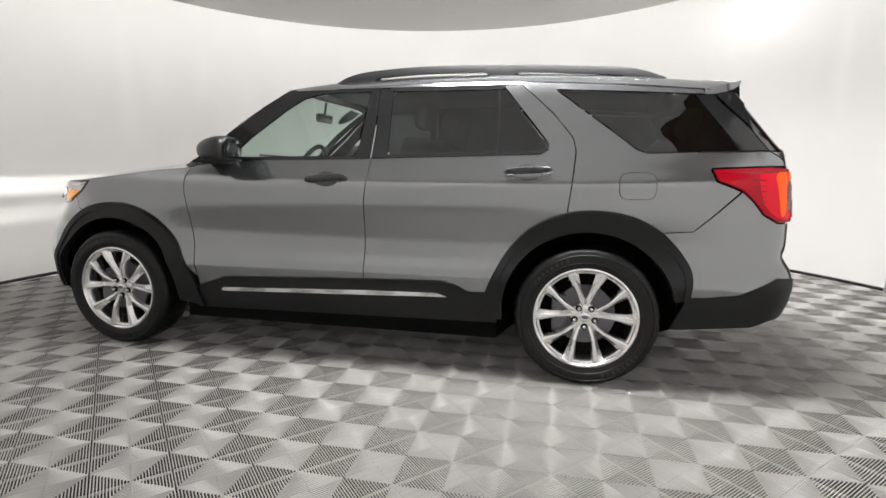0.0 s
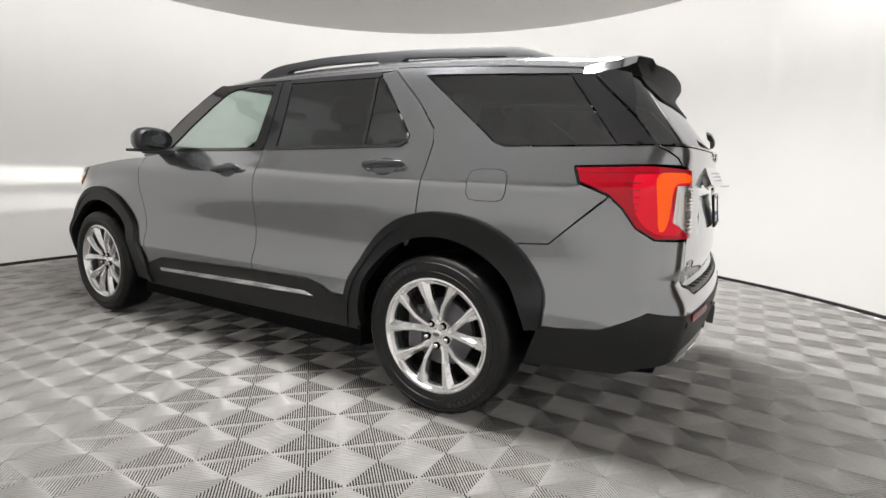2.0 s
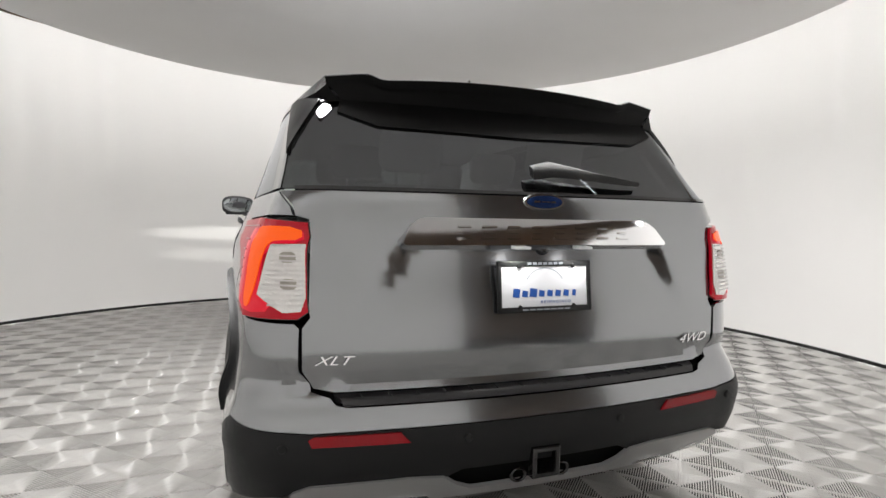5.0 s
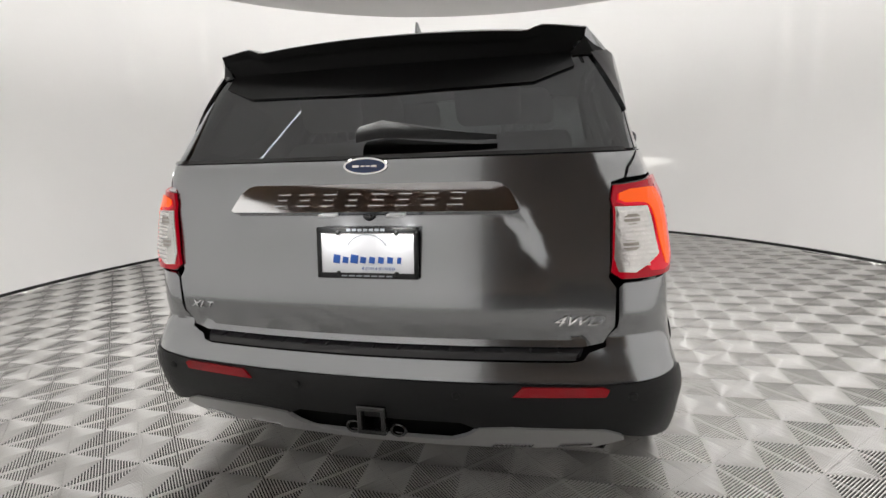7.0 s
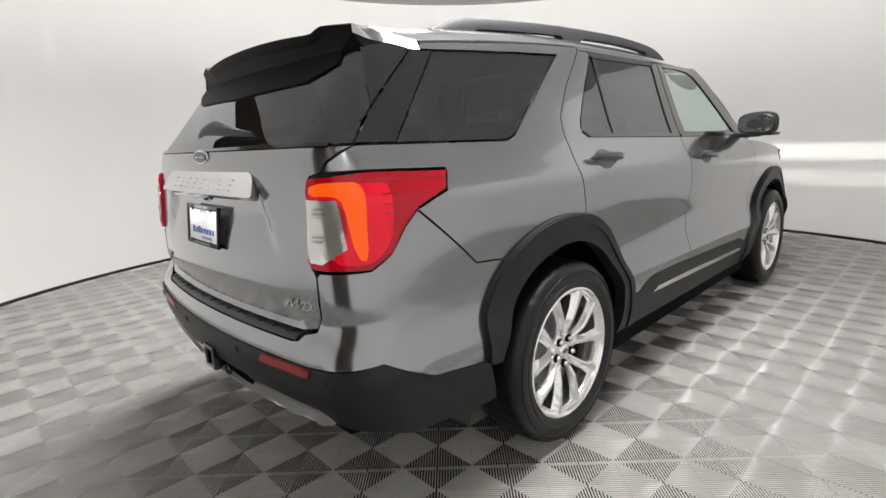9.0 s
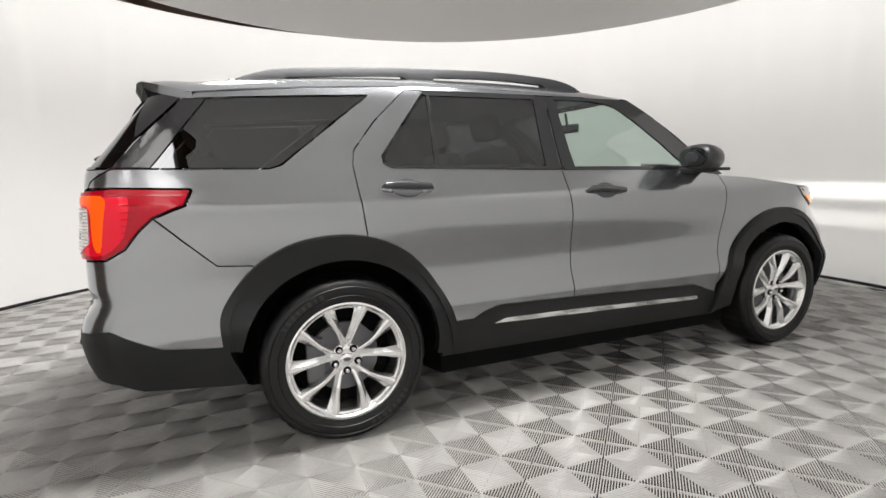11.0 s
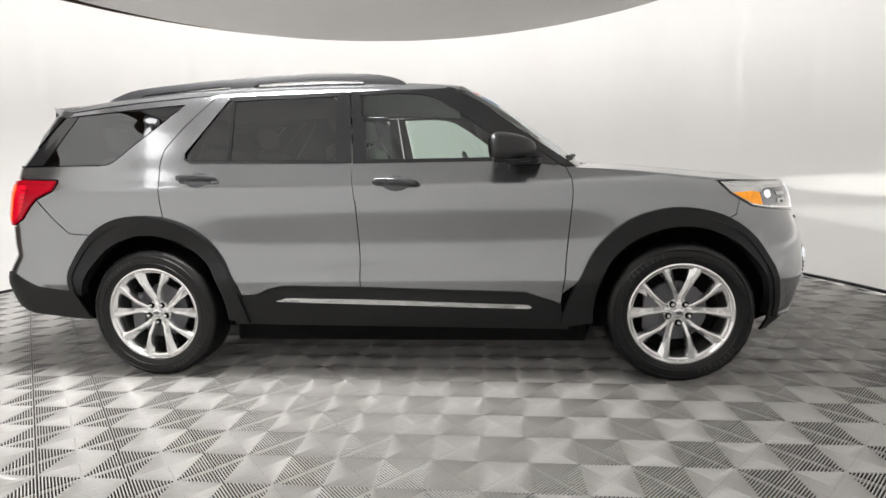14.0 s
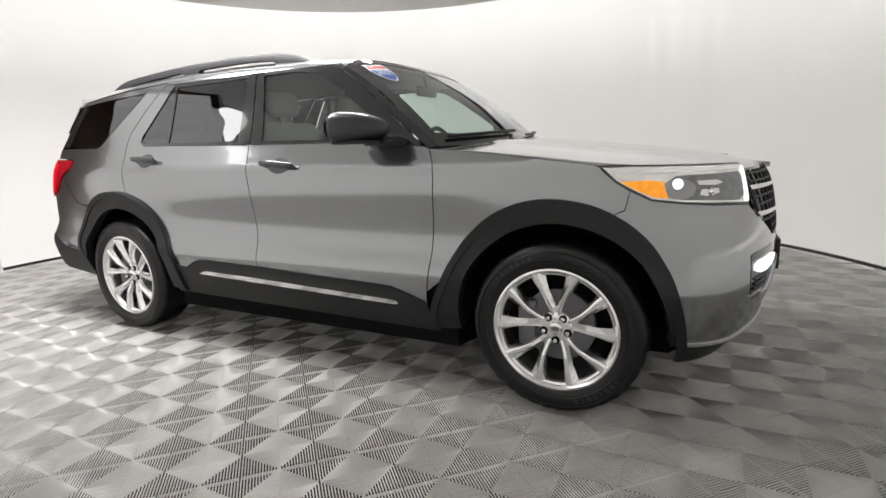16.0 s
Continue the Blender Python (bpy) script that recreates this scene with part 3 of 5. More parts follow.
panel("windscreen_pillar", [(-0.90, 1.195), (-0.87, 1.214), (-0.605, 1.405), (-0.45, 1.535), (-0.27, 1.648), (-0.26, 1.662), (-0.30, 1.655), (-0.47, 1.555), (-0.64, 1.425), (-0.955, 1.20)], on_side, GLOSSBLACK, car, mirror=True, off=-0.006, rounding=0)

panel("roof_side", [(0.02, 1.6555), (1.116, 1.6555), (1.116, roof_z(1.116) - 0.083), (0.85, roof_z(0.85) - 0.083), (0.6, roof_z(0.6) - 0.083), (0.35, roof_z(0.35) - 0.083), (0.15, roof_z(0.15) - 0.083)], on_side, PAINT, car, mirror=True, rounding=0, label="grey painted roof side")

# roof, hood, windscreen
panel("roof", [(-0.33, -0.99), (-0.36, -0.5), (-0.37, 0), (-0.36, 0.5), (-0.33, 0.99), (2.10, 0.99), (2.13, 0), (2.10, -0.99)], on_roof, PAINT, car, step=0.06, rounding=0, label="grey painted roof")
panel("hood", [(-0.95, -0.997), (-1.10, -0.6), (-1.15, 0), (-1.10, 0.6), (-0.95, 0.997), (-1.6, 0.997), (-2.0, 0.997), (-2.28, 0.99), (-2.36, 0.8), (-2.36, -0.8), (-2.28, -0.99), (-2.0, -0.997), (-1.6, -0.997)], on_hood, PAINT, car, step=0.06, rounding=0, out=1, label="grey painted hood with raised ridges")
panel("windscreen", [(-0.985, 0.02), (0.985, 0.02), (0.985, 0.99), (-0.985, 0.99)], on_shield, GLASS, car, step=0.08, rounding=0, thick=0.004, out=-1, label="clear windscreen")

# tail: gate, glass, lamps, bumper
gate_l = [(ring(s_, z_).y, z_) for s_, z_ in ((2.396, 1.281), (2.44, 1.262), (2.49, 1.235), (2.512, 1.206))] + [(0.701, 1.196), (0.699, 1.15), (0.704, 0.945), (0.70, 0.93), (0.722, 0.90), (0.722, 0.78), (0.69, 0.727), (0.63, 0.716)]
gate = panel("tailgate", gate_l + [(-y, z) for y, z in gate_l[::-1]], on_rear, PAINT, car, step=0.035, shrink=G, rounding=0, label="grey painted tailgate")[0]
gl_l = [(s_of_y(0.35, 1.288), 1.288), (s_of_y(0.69, 1.288), 1.288), (2.396, 1.288), (2.312, 1.393), (2.171, 1.527), (2.13, 1.572), (s_of_y(0.60, 1.60), 1.60), (s_of_y(0.40, 1.615), 1.615)]
panel("rear_glass", around(gl_l), on_side, TINTED, gate, step=0.035, off=-0.003, thick=0.004, rounding=0, label="dark rear window glass")
sr = lambda y, z: s_of_y(y, z)
rb_low = [(sr(0.70, 0.618), 0.618), (sr(0.80, 0.63), 0.63), (2.44, 0.645), (2.37, 0.605), (2.26, 0.553), (2.10, 0.533), FR[0], FR[1], FR[2]]
rb = [FR[3], (1.90, 0.864), (2.03, 0.873), (2.252, 1.079), (2.305, 1.030), (2.358, 0.962), (2.43, 0.921), (sr(0.74, 0.915), 0.915), (sr(0.725, 0.90), 0.90), (sr(0.725, 0.78), 0.78), (sr(0.693, 0.722), 0.722), (sr(0.645, 0.708), 0.708), (sr(0.63, 0.690), 0.690), (sr(0.60, 0.684), 0.684)]
half = rb_low + rb
rear_all = around(half)
bumper = panel("rear_bumper", rear_all, on_side, PAINT, car, step=0.03, shrink=G, rounding=0, label="grey painted rear bumper")[0]
rl = [(sr(0.27, 0.478), 0.478), (sr(0.315, 0.456), 0.456), (sr(0.36, 0.45), 0.45), (sr(0.72, 0.45), 0.45), (2.43, 0.42), (2.34, 0.38), (2.0, 0.345), (1.95, 0.345), (2.02, 0.530), (2.10, 0.533), (2.26, 0.553), (2.37, 0.605), (2.44, 0.645), (sr(0.80, 0.63), 0.63), (sr(0.70, 0.618), 0.618)]
panel("lower_bumper", around(rl), on_side, CLAD, bumper, step=0.03, off=0.004, rounding=0, label="black textured lower bumper")
tl = [(2.11, 1.188), (2.30, 1.196), (2.38, 1.200), (sr(0.70, 1.19), 1.19), (sr(0.695, 1.15), 1.15), (sr(0.70, 0.945), 0.945), (sr(0.73, 0.925), 0.925), (2.43, 0.925), (2.36, 0.965), (2.305, 1.035), (2.25, 1.085), (2.19, 1.11), (2.135, 1.13)]
lamp = panel("tail_lamp", tl, on_side, REDLENS, car, mirror=True, step=0.022, off=0.012, thick=0.03, rounding=0, shrink=0.003, label="red tail lamp, lit")

# cladding
rocker = panel("rocker_cladding", [(0.955, 0.50)] + CLAD_TOP_R + CLAD_TOP_F + [(-0.885, 0.41), (-0.93, 0.285), (1.03, 0.315)], on_side, CLAD, car, mirror=True, off=0.006, rounding=0, shrink=0.002, label="black sill cladding")
panel("chrome_strip", [(0.748, 0.466), (0.68, 0.487), (0.245, 0.479), (-0.70, 0.444), (-0.722, 0.428), (-0.70, 0.420), (0.245, 0.449), (0.70, 0.464)], on_side, CHROME, (rocker[0], rocker[1]), mirror=True, off=0.016, thick=0.016, rounding=0, step=0.02, label="chrome sill strip")


def flare(name, pts, c, r_in, cut=()):
    """Wheel-arch cladding: a band between the arch's edge and an inner circle."""
    inner = []
    for x, z in pts[::-1]:
        a = math.atan2(z - c[1], x - c[0])
        inner.append((c[0] + r_in * math.cos(a), max(c[1] + r_in * math.sin(a), min(z, 0.5) - 0.02)))
    return panel(name, pts + inner, on_side, CLAD, car, mirror=True, off=0.016, thick=0.05, rounding=0, step=0.03, label="black wheel arch cladding")


arches = [flare("wheel_arch", FLARE_RC, (AXLE, 0.40), 0.46), flare("wheel_arch", FLARE_FC, (-AXLE, 0.40), 0.46)]
# raised outer band of each arch, with a groove between it and the inner band
for obs_, pts_, ax_ in ((arches[0], FLARE_RC, AXLE), (arches[1], FLARE_FC, -AXLE)):
    band = [(ax_ + (x - ax_) * 0.992, 0.40 + (z - 0.40) * 0.992) for x, z in pts_]
    inner_ = [(ax_ + (x - ax_) * 0.93, 0.40 + (z - 0.40) * 0.93) for x, z in pts_[::-1]]
    panel("arch_band", band + inner_, on_side, CLAD, (obs_[0], obs_[1]), mirror=True, off=0.023, thick=0.008, rounding=0, step=0.025)

# front end
sf = lambda y, z: s_front(y, z)
fb = [(-1.787, 0.915), (-1.803, 0.992), (-1.88, 0.952), (-1.99, 0.935), (-2.10, 0.922), (sf(0.58, 0.908), 0.908), (sf(0.545, 0.86), 0.86), (sf(0.44, 0.765), 0.765), (sf(0.30, 0.745), 0.745), (sf(0.0, 0.742), 0.742), (sf(0.0, 0.42), 0.42), (sf(0.45, 0.375), 0.375), (sf(0.70, 0.352), 0.352), FF[10], FF[9], FF[8], FF[7], FF[6]]
fbump = panel("front_bumper", fb, on_side, PAINT, car, mirror=True, step=0.03, rounding=0, label="grey painted front bumper")
panel("lower_bumper", [(-2.01, 0.360), (sf(0.70, 0.350), 0.350), (sf(0.45, 0.373), 0.373), (sf(0, 0.418), 0.418), (sf(0, 0.27), 0.27), (sf(0.5, 0.245), 0.245), (sf(0.7, 0.245), 0.245), (-2.0, 0.25)], on_side, CLAD, (fbump[0], fbump[1]), mirror=True, step=0.035, off=-0.004, rounding=0, label="black textured lower bumper")
panel("lower_trim", [(-2.02, 0.368), (sf(0.70, 0.358), 0.358), (sf(0.45, 0.381), 0.381), (sf(0, 0.427), 0.427), (sf(0, 0.412), 0.412), (sf(0.45, 0.366), 0.366), (sf(0.70, 0.343), 0.343), (-2.02, 0.353)], on_side, SATIN, (fbump[0], fbump[1]), mirror=True, step=0.03, off=0.006, rounding=0, label="satin silver lower trim strip")
hl = [(-1.69, 1.090), (-1.80, 1.092), (-2.0, 1.085), (sf(0.53, 1.078), 1.078), (sf(0.575, 0.915), 0.915), (-2.10, 0.928), (-1.99, 0.940), (-1.88, 0.957), (-1.805, 0.997), (-1.748, 1.032)]
hlamp = panel("headlamp", hl, on_side, CLEARLENS, car, mirror=True, step=0.03, off=0.006, thick=0.03, rounding=0, shrink=0.004, label="headlamp with lit daytime strip")
panel("lamp_gasket", hl, on_side, GLOSSBLACK, (hlamp[0], hlamp[1]), mirror=True, off=0.0015, thick=0.02, rounding=0, step=0.03, shrink=-0.005)
grille_o = [(sf(0.525, 1.062), 1.062), (sf(0.0, 1.07), 1.07), (sf(0.0, 0.742), 0.742), (sf(0.30, 0.745), 0.745), (sf(0.44, 0.765), 0.765), (sf(0.545, 0.86), 0.86), (sf(0.575, 0.908), 0.908)]
panel("grille", grille_o, on_side, GLOSSBLACK, car, mirror=True, off=-0.015, rounding=0, step=0.04, label="black mesh grille")

# dark core that closes gaps and holds the arches
def core_sections():
    verts, faces = [], []
    xs = [-2.25, -2.05, -1.96, -1.9, -1.1, -1.02, -0.9, 0.9, 1.02, 1.10, 1.92, 1.98, 2.05, 2.45]
    for x in xs:
        inarch = (-1.97 < x < -1.05) or (1.05 < x < 1.97)
        w = half_width(max(min(x, 2.2), -1.6), 0.6) * (0.93 if abs(x) < 2.2 else 0.75)
        if x < F0:
            w = ring(x if x >= NOSE else NOSE, 0.7).y * 0.88 if x > -2.1 else 0.36
        wl = 0.62 if inarch else w
        zb = 0.215 if abs(x) < 1.98 else 0.34
        for y, z in ((0, zb), (wl, zb), (wl, 0.86), (w, 0.88), (w - 0.04, 1.02), (0.0, 1.02)):
            verts.append((x, y, z))
    n = 6
    for i in range(len(xs) - 1):
        for j in range(n - 1):
            faces.append((i * n + j, (i + 1) * n + j, (i + 1) * n + j + 1, i * n + j + 1))
    for i in (0, len(xs) - 1):
        faces.append(tuple(i * n + j for j in range(n)))
    return verts, faces


cv, cf = core_sections()
for sg in (1, -1):
    from_arrays("underbody", [(x, y * sg, z) for x, y, z in cv], [t if sg == 1 else t[::-1] for t in cf], DARK, car, smooth=False, label="black underbody and arch liners")


RUBBER_MARK = mat("raised_rubber", (0.03, 0.03, 0.03), rough=0.5)


# wheels
def wheel_meshes():
    tyre = [(0.268, -0.105), (0.275, -0.112), (0.300, -0.124), (0.335, -0.1275), (0.362, -0.122), (0.378, -0.110), (0.386, -0.095), (TYRE_R, -0.06), (TYRE_R, 0.0), (TYRE_R, 0.06), (0.386, 0.095), (0.378, 0.110), (0.362, 0.122), (0.335, 0.1275), (0.300, 0.124), (0.275, 0.112), (0.268, 0.105)]
    return tyre


def make_wheel(x, side):
    """One wheel, its outer face towards +y before it is turned to its side."""
    w = new("wheel")
    w.parent = car
    yw = HUB_Y - 0.11
    w.matrix_basis = Matrix.Translation((x, yw * side, HUB_Z)) @ (Matrix() if side > 0 else Matrix.Rotation(math.pi, 4, "Z"))
    prof = wheel_meshes()
    v_, f_ = lathe(prof, 144, "y")
    m_ = len(prof)
    vt = []
    for i_, p_ in enumerate(v_):
        r_, h_ = prof[i_ % m_]
        seg_ = (i_ // m_) % 4
        k_ = 1.0
        if r_ > 0.375 and seg_ == 0:
            k_ = 0.990
        if r_ == TYRE_R and abs(h_) == 0.06 and seg_ in (1, 2):
            k_ = 0.994
        vt.append((p_[0] * k_, p_[1], p_[2] * k_))
    tyre_ob = from_arrays("tyre", vt, f_, RUBBER, w, "black all-season tyre")
    for r_, dr in ((0.352, 0.003), (0.312, 0.0025)):
        v_, f_ = lathe([(r_ - dr, 0.1245), (r_, 0.1285), (r_ + dr, 0.1245)], 72, "y")
        from_arrays("sidewall_ring", v_, f_, RUBBER, tyre_ob)
    for base_a in (35, 215):
        for q_ in range(8):
            a = math.radians(base_a + q_ * 5.2)
            mm_ = Matrix.Rotation(-a, 4, "Y") @ Matrix.Translation((0.332, 0.1275, 0))
            part("sidewall_mark", box_bm((0, 0, 0), (0.020, 0.002, 0.016 if q_ % 3 else 0.010)), RUBBER_MARK, tyre_ob, smooth=False).matrix_basis = mm_
    barrel = [(0.276, 0.112), (0.280, 0.118), (0.272, 0.121), (0.262, 0.112), (0.256, 0.085), (0.240, 0.02), (0.236, -0.10)]
    v_, f_ = lathe(barrel, 72, "y")
    from_arrays("rim", v_, f_, ALLOY, w, "bright alloy rim barrel and lip")
    # ten arms in five V pairs; each has a polished face and a wide sloping flank
    for k in range(5):
        for sgn in (-1, 1):
            bm = bmesh.new()
            a0 = math.radians(90 + 72 * k + sgn * 10)
            a1 = math.radians(90 + 72 * k + sgn * 18.5)
            rows = []
            for t in (0.0, 0.18, 0.4, 0.62, 0.8, 0.92, 1.0):
                r = 0.052 + (0.266 - 0.052) * t
                a = a0 + (a1 - a0) * smooth01(t * 1.1)
                hw = 0.0165 + 0.008 * t + 0.011 * smooth01((t - 0.55) / 0.4)
                y_o = 0.078 + 0.026 * smooth01(t / 0.5) + 0.008 * t
                c_ = Vector((math.cos(a) * r, 0, math.sin(a) * r))
                tv = Vector((-math.sin(a), 0, math.cos(a))) * sgn
                rows.append([bm.verts.new(c_ + tv * d * hw + Vector((0, y_o + o, 0))) for d, o in ((-1.0, -0.024), (-0.25, -0.001), (0.30, 0.0), (0.62, -0.004), (1.0, -0.026), (0.85, -0.060), (-0.85, -0.060))])
            n_ = len(rows[0])
            for a_, b_ in zip(rows, rows[1:]):
                for j in range(n_):
                    j2 = (j + 1) % n_
                    bm.faces.new((a_[j], a_[j2], b_[j2], b_[j]))
            bm.faces.new(rows[0])
            bm.faces.new(rows[-1][::-1])
            bmesh.ops.recalc_face_normals(bm, faces=bm.faces)
            part("spoke", bm, ALLOY, w, smooth=False)
    # stepped inner ring that ties the arms' ends together
    v_, f_ = lathe([(0.268, 0.108), (0.258, 0.100), (0.250, 0.098), (0.246, 0.090), (0.246, 0.060)], 72, "y")
    from_arrays("rim_step", v_, f_, ALLOY, w)
    v_, f_ = lathe([(0.001, 0.088), (0.024, 0.088), (0.028, 0.085), (0.030, 0.079), (0.040, 0.078), (0.068, 0.080), (0.076, 0.074), (0.080, 0.055), (0.080, 0.0)], 40, "y")
    from_arrays("hub", v_, f_, ALLOY, w, "alloy hub with centre cap")
    v_, f_ = lathe([(0.001, 0.0905), (0.012, 0.0905), (0.013, 0.087)], 24, "y")
    from_arrays("cap_mark", [(x_ * 1.5, y_, z_ * 0.8) for x_, y_, z_ in v_], f_, ALLOY_DARK, w)
    # black backing gives the spoke gaps their shade by colour
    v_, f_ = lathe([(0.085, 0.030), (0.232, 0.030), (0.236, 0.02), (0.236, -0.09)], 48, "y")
    from_arrays("spoke_gap_shade", [(x_, y_ - 0.035, z_) for x_, y_, z_ in v_], f_, DARK, w, "black backing that stands for the shade behind the spokes")
    for k in range(5):
        a = math.radians(90 + 36 + 72 * k)
        at = lambda vs_: [(x_ + 0.057 * math.cos(a), y_, z_ + 0.057 * math.sin(a)) for x_, y_, z_ in vs_]
        v2_, f2_ = lathe([(0.001, 0.0815), (0.0155, 0.0815), (0.017, 0.084), (0.0185, 0.080)], 18, "y")
        from_arrays("lug_seat", at(v2_), f2_, DARK, w)
        v_, f_ = lathe([(0.001, 0.099), (0.006, 0.0985), (0.0100, 0.094), (0.0112, 0.088), (0.0112, 0.07)], 12, "y")
        from_arrays("lug_nut", at(v_), f_, CHROME, w)
    # brake caliper over the disc
    cal = bmesh.new()
    for c_, s_ in (((0.135, 0.035, 0.06), (0.075, 0.055, 0.10)), ((0.135, 0.035, -0.05), (0.075, 0.055, 0.08)), ((0.155, 0.045, 0.0), (0.05, 0.03, 0.20))):
        add_box(cal, c_, s_, bevel=0.010)
    part("brake_caliper", cal, ALLOY_DARK, w, "grey brake caliper")
    v_, f_ = lathe([(0.06, 0.03), (0.165, 0.03), (0.165, 0.0), (0.06, 0.0)], 48, "y")
    from_arrays("brake_disc", v_, f_, ALLOY_DARK, w, "grey brake disc")
    return w


for ax_ in (-AXLE, AXLE):
    for sd in (1, -1):
        make_wheel(ax_, sd)
UNDERM = mat("satin_black_plastic", (0.003, 0.003, 0.003), rough=0.5, specular=0.12)
BADGEBLUE = mat("badge_blue", (0.010, 0.030, 0.115), rough=0.25, coat=0.5)

# ---- the car's details: tail ----


def both(fn):
    for sg in (1, -1):
        fn(sg)


# black pillar between quarter window and tailgate, wing beside the rear glass
panel("rear_pillar", [(2.024, 1.577), (2.252, 1.285), (2.389, 1.287), (2.305, 1.392), (2.164, 1.526), (2.112, 1.578)], on_side, GLOSSBLACK, (quarter[0], quarter[1]), mirror=True, off=-0.002, rounding=0, step=0.03, shrink=0.002, label="gloss black rear pillar")
panel("glass_wing", [(2.122, 1.576), (2.19, 1.590), (2.275, 1.580), (2.297, 1.469), (2.300, 1.41), (2.309, 1.395), (2.171, 1.528)], on_side, GLOSSBLACK, gate, mirror=True, off=0.006, thick=0.01, rounding=0, step=0.03, label="gloss black wing beside the rear glass")
panel("glass_top_band", [(0.58, 1.60), (0.60, 1.535), (0.48, 1.49), (0.0, 1.478), (-0.48, 1.49), (-0.60, 1.535), (-0.58, 1.60)], on_rear, UNDERM, gate, off=0.004, thick=0.006, rounding=0, step=0.05, label="black band along the top of the rear glass")
panel("glass_seal", [(0.735, 1.291), (0.735, 1.281), (0.0, 1.281), (-0.735, 1.281), (-0.735, 1.291), (0.0, 1.291)], on_rear, GLOSSBLACK, gate, off=0.003, thick=0.01, rounding=0, step=0.03)


def spoiler_edge(v_):
    """Trailing edge of the roof spoiler."""
    a = abs(v_)
    return Vector((2.345 - 0.075 * a**2.5, 0.635 * v_, 1.662 - 0.030 * a**2 + 0.022 * smooth01((a - 0.70) / 0.10)))


def on_spoiler(p):
    u, v_ = p
    a = on_roof((2.075, v_ * 0.99))
    b_ = spoiler_edge(v_)
    m = a.lerp(b_, u)
    m.z += 0.012 * math.sin(math.pi * u) * (1 - abs(v_) ** 4)
    return m


def under_spoiler(p):
    u, v_ = p
    a = on_rear((0.585 * v_, 1.575))
    b_ = spoiler_edge(v_) - Vector((0.012, 0, 0.026))
    if u > 0.9:
        return (a.lerp(b_, 0.9)).lerp(b_, 0.9).lerp(spoiler_edge(v_) - Vector((0, 0, 0.002)), (u - 0.9) / 0.1)
    m = a.lerp(b_, u / 0.9 * 0.99)
    m.z += 0.010 * math.sin(math.pi * u / 0.9)
    return m


spoiler = panel("roof_spoiler", [(0.0, -1), (1, -1), (1, 1), (0.0, 1)], on_spoiler, PAINT, gate, step=0.035, rounding=0, thick=0.003, label="grey roof spoiler over the rear glass")[0]
panel("spoiler_underside", [(0, -1), (1, -1), (1, 1), (0, 1)], under_spoiler, UNDERM, spoiler, step=0.035, rounding=0, thick=0.0, out=-1, label="gloss black spoiler underside")
for sg in (1, -1):
    e = spoiler_edge(sg)
    a_ = on_rear((0.585 * sg, 1.575))
    cheek = [on_side(q) for q in ((2.072, 1.577), (2.12, 1.578), (2.16, 1.583), (2.20, 1.596))]
    cheek = [Vector((q.x, q.y * sg, q.z)) for q in cheek]
    tip = e - Vector((0.006, 0.004 * sg, 0.026))
    mid = cheek[3].lerp(tip, 0.5) + Vector((0, 0, -0.004))
    rim = [on_spoiler((u_ / 4, sg)) for u_ in range(5)]
    ring_ = cheek + [mid, tip]
    fs = [(0, 1, 7, 6), (1, 2, 8, 7), (2, 3, 9, 8), (3, 4, 5, 10, 9)]
    from_arrays("spoiler_cheek", ring_ + rim, [t if sg < 0 else t[::-1] for t in fs], PAINT, spoiler, "grey painted spoiler cheek")
    low = on_side((2.26, 1.57))
    low.y *= sg
    from_arrays("spoiler_web", [cheek[3], mid, tip, a_ + Vector((0.01, 0, 0)), low], [(0, 4, 3, 2, 1) if sg > 0 else (1, 2, 3, 4, 0)], UNDERM, spoiler, "black web under the spoiler end", smooth=False)
part("brake_lamp", box_bm((2.322, 0.0, 1.652), (0.012, 0.44, 0.010), bevel=0.003), mat("dark_red_lens", (0.05, 0.004, 0.004), rough=0.1, coat=1), spoiler, "thin high brake lamp")

# wiper
wbm = bmesh.new()
n0 = Vector((0.79, 0, 0.61))
wp = lambda y, z, o: on_rear((y, z)) + n0 * o
rows = []
for y, z, hh, o in ((-0.03, 1.335, 0.030, 0.030), (0.04, 1.345, 0.034, 0.036), (0.12, 1.338, 0.028, 0.034), (0.24, 1.328, 0.018, 0.026), (0.33, 1.322, 0.012, 0.02), (0.385, 1.320, 0.006, 0.016)):
    c_ = wp(y, z, o)
    up = Vector((-0.61, 0, 0.79))
    rows.append([wbm.verts.new(c_ + up * hh), wbm.verts.new(c_ + up * hh * 0.3 + n0 * 0.012), wbm.verts.new(c_ - up * hh * 0.6 + n0 * 0.008), wbm.verts.new(c_ - up * hh), wbm.verts.new(c_ - n0 * 0.012)])
for a_, b_ in zip(rows, rows[1:]):
    for k in range(5):
        wbm.faces.new((a_[k], a_[(k + 1) % 5], b_[(k + 1) % 5], b_[k]))
wbm.faces.new(rows[0][::-1])
wbm.faces.new(rows[-1])
bmesh.ops.recalc_face_normals(wbm, faces=wbm.faces)
part("rear_wiper", wbm, CLAD, gate, "black rear wiper arm and cover")

# bright bar, badge, plate
bar = [(-0.452, 1.136), (-0.425, 1.185), (-0.40, 1.203), (-0.37, 1.210), (0.0, 1.214), (0.37, 1.210), (0.40, 1.203), (0.425, 1.185), (0.452, 1.136), (0.44, 1.130), (0.0, 1.132), (-0.44, 1.130)]


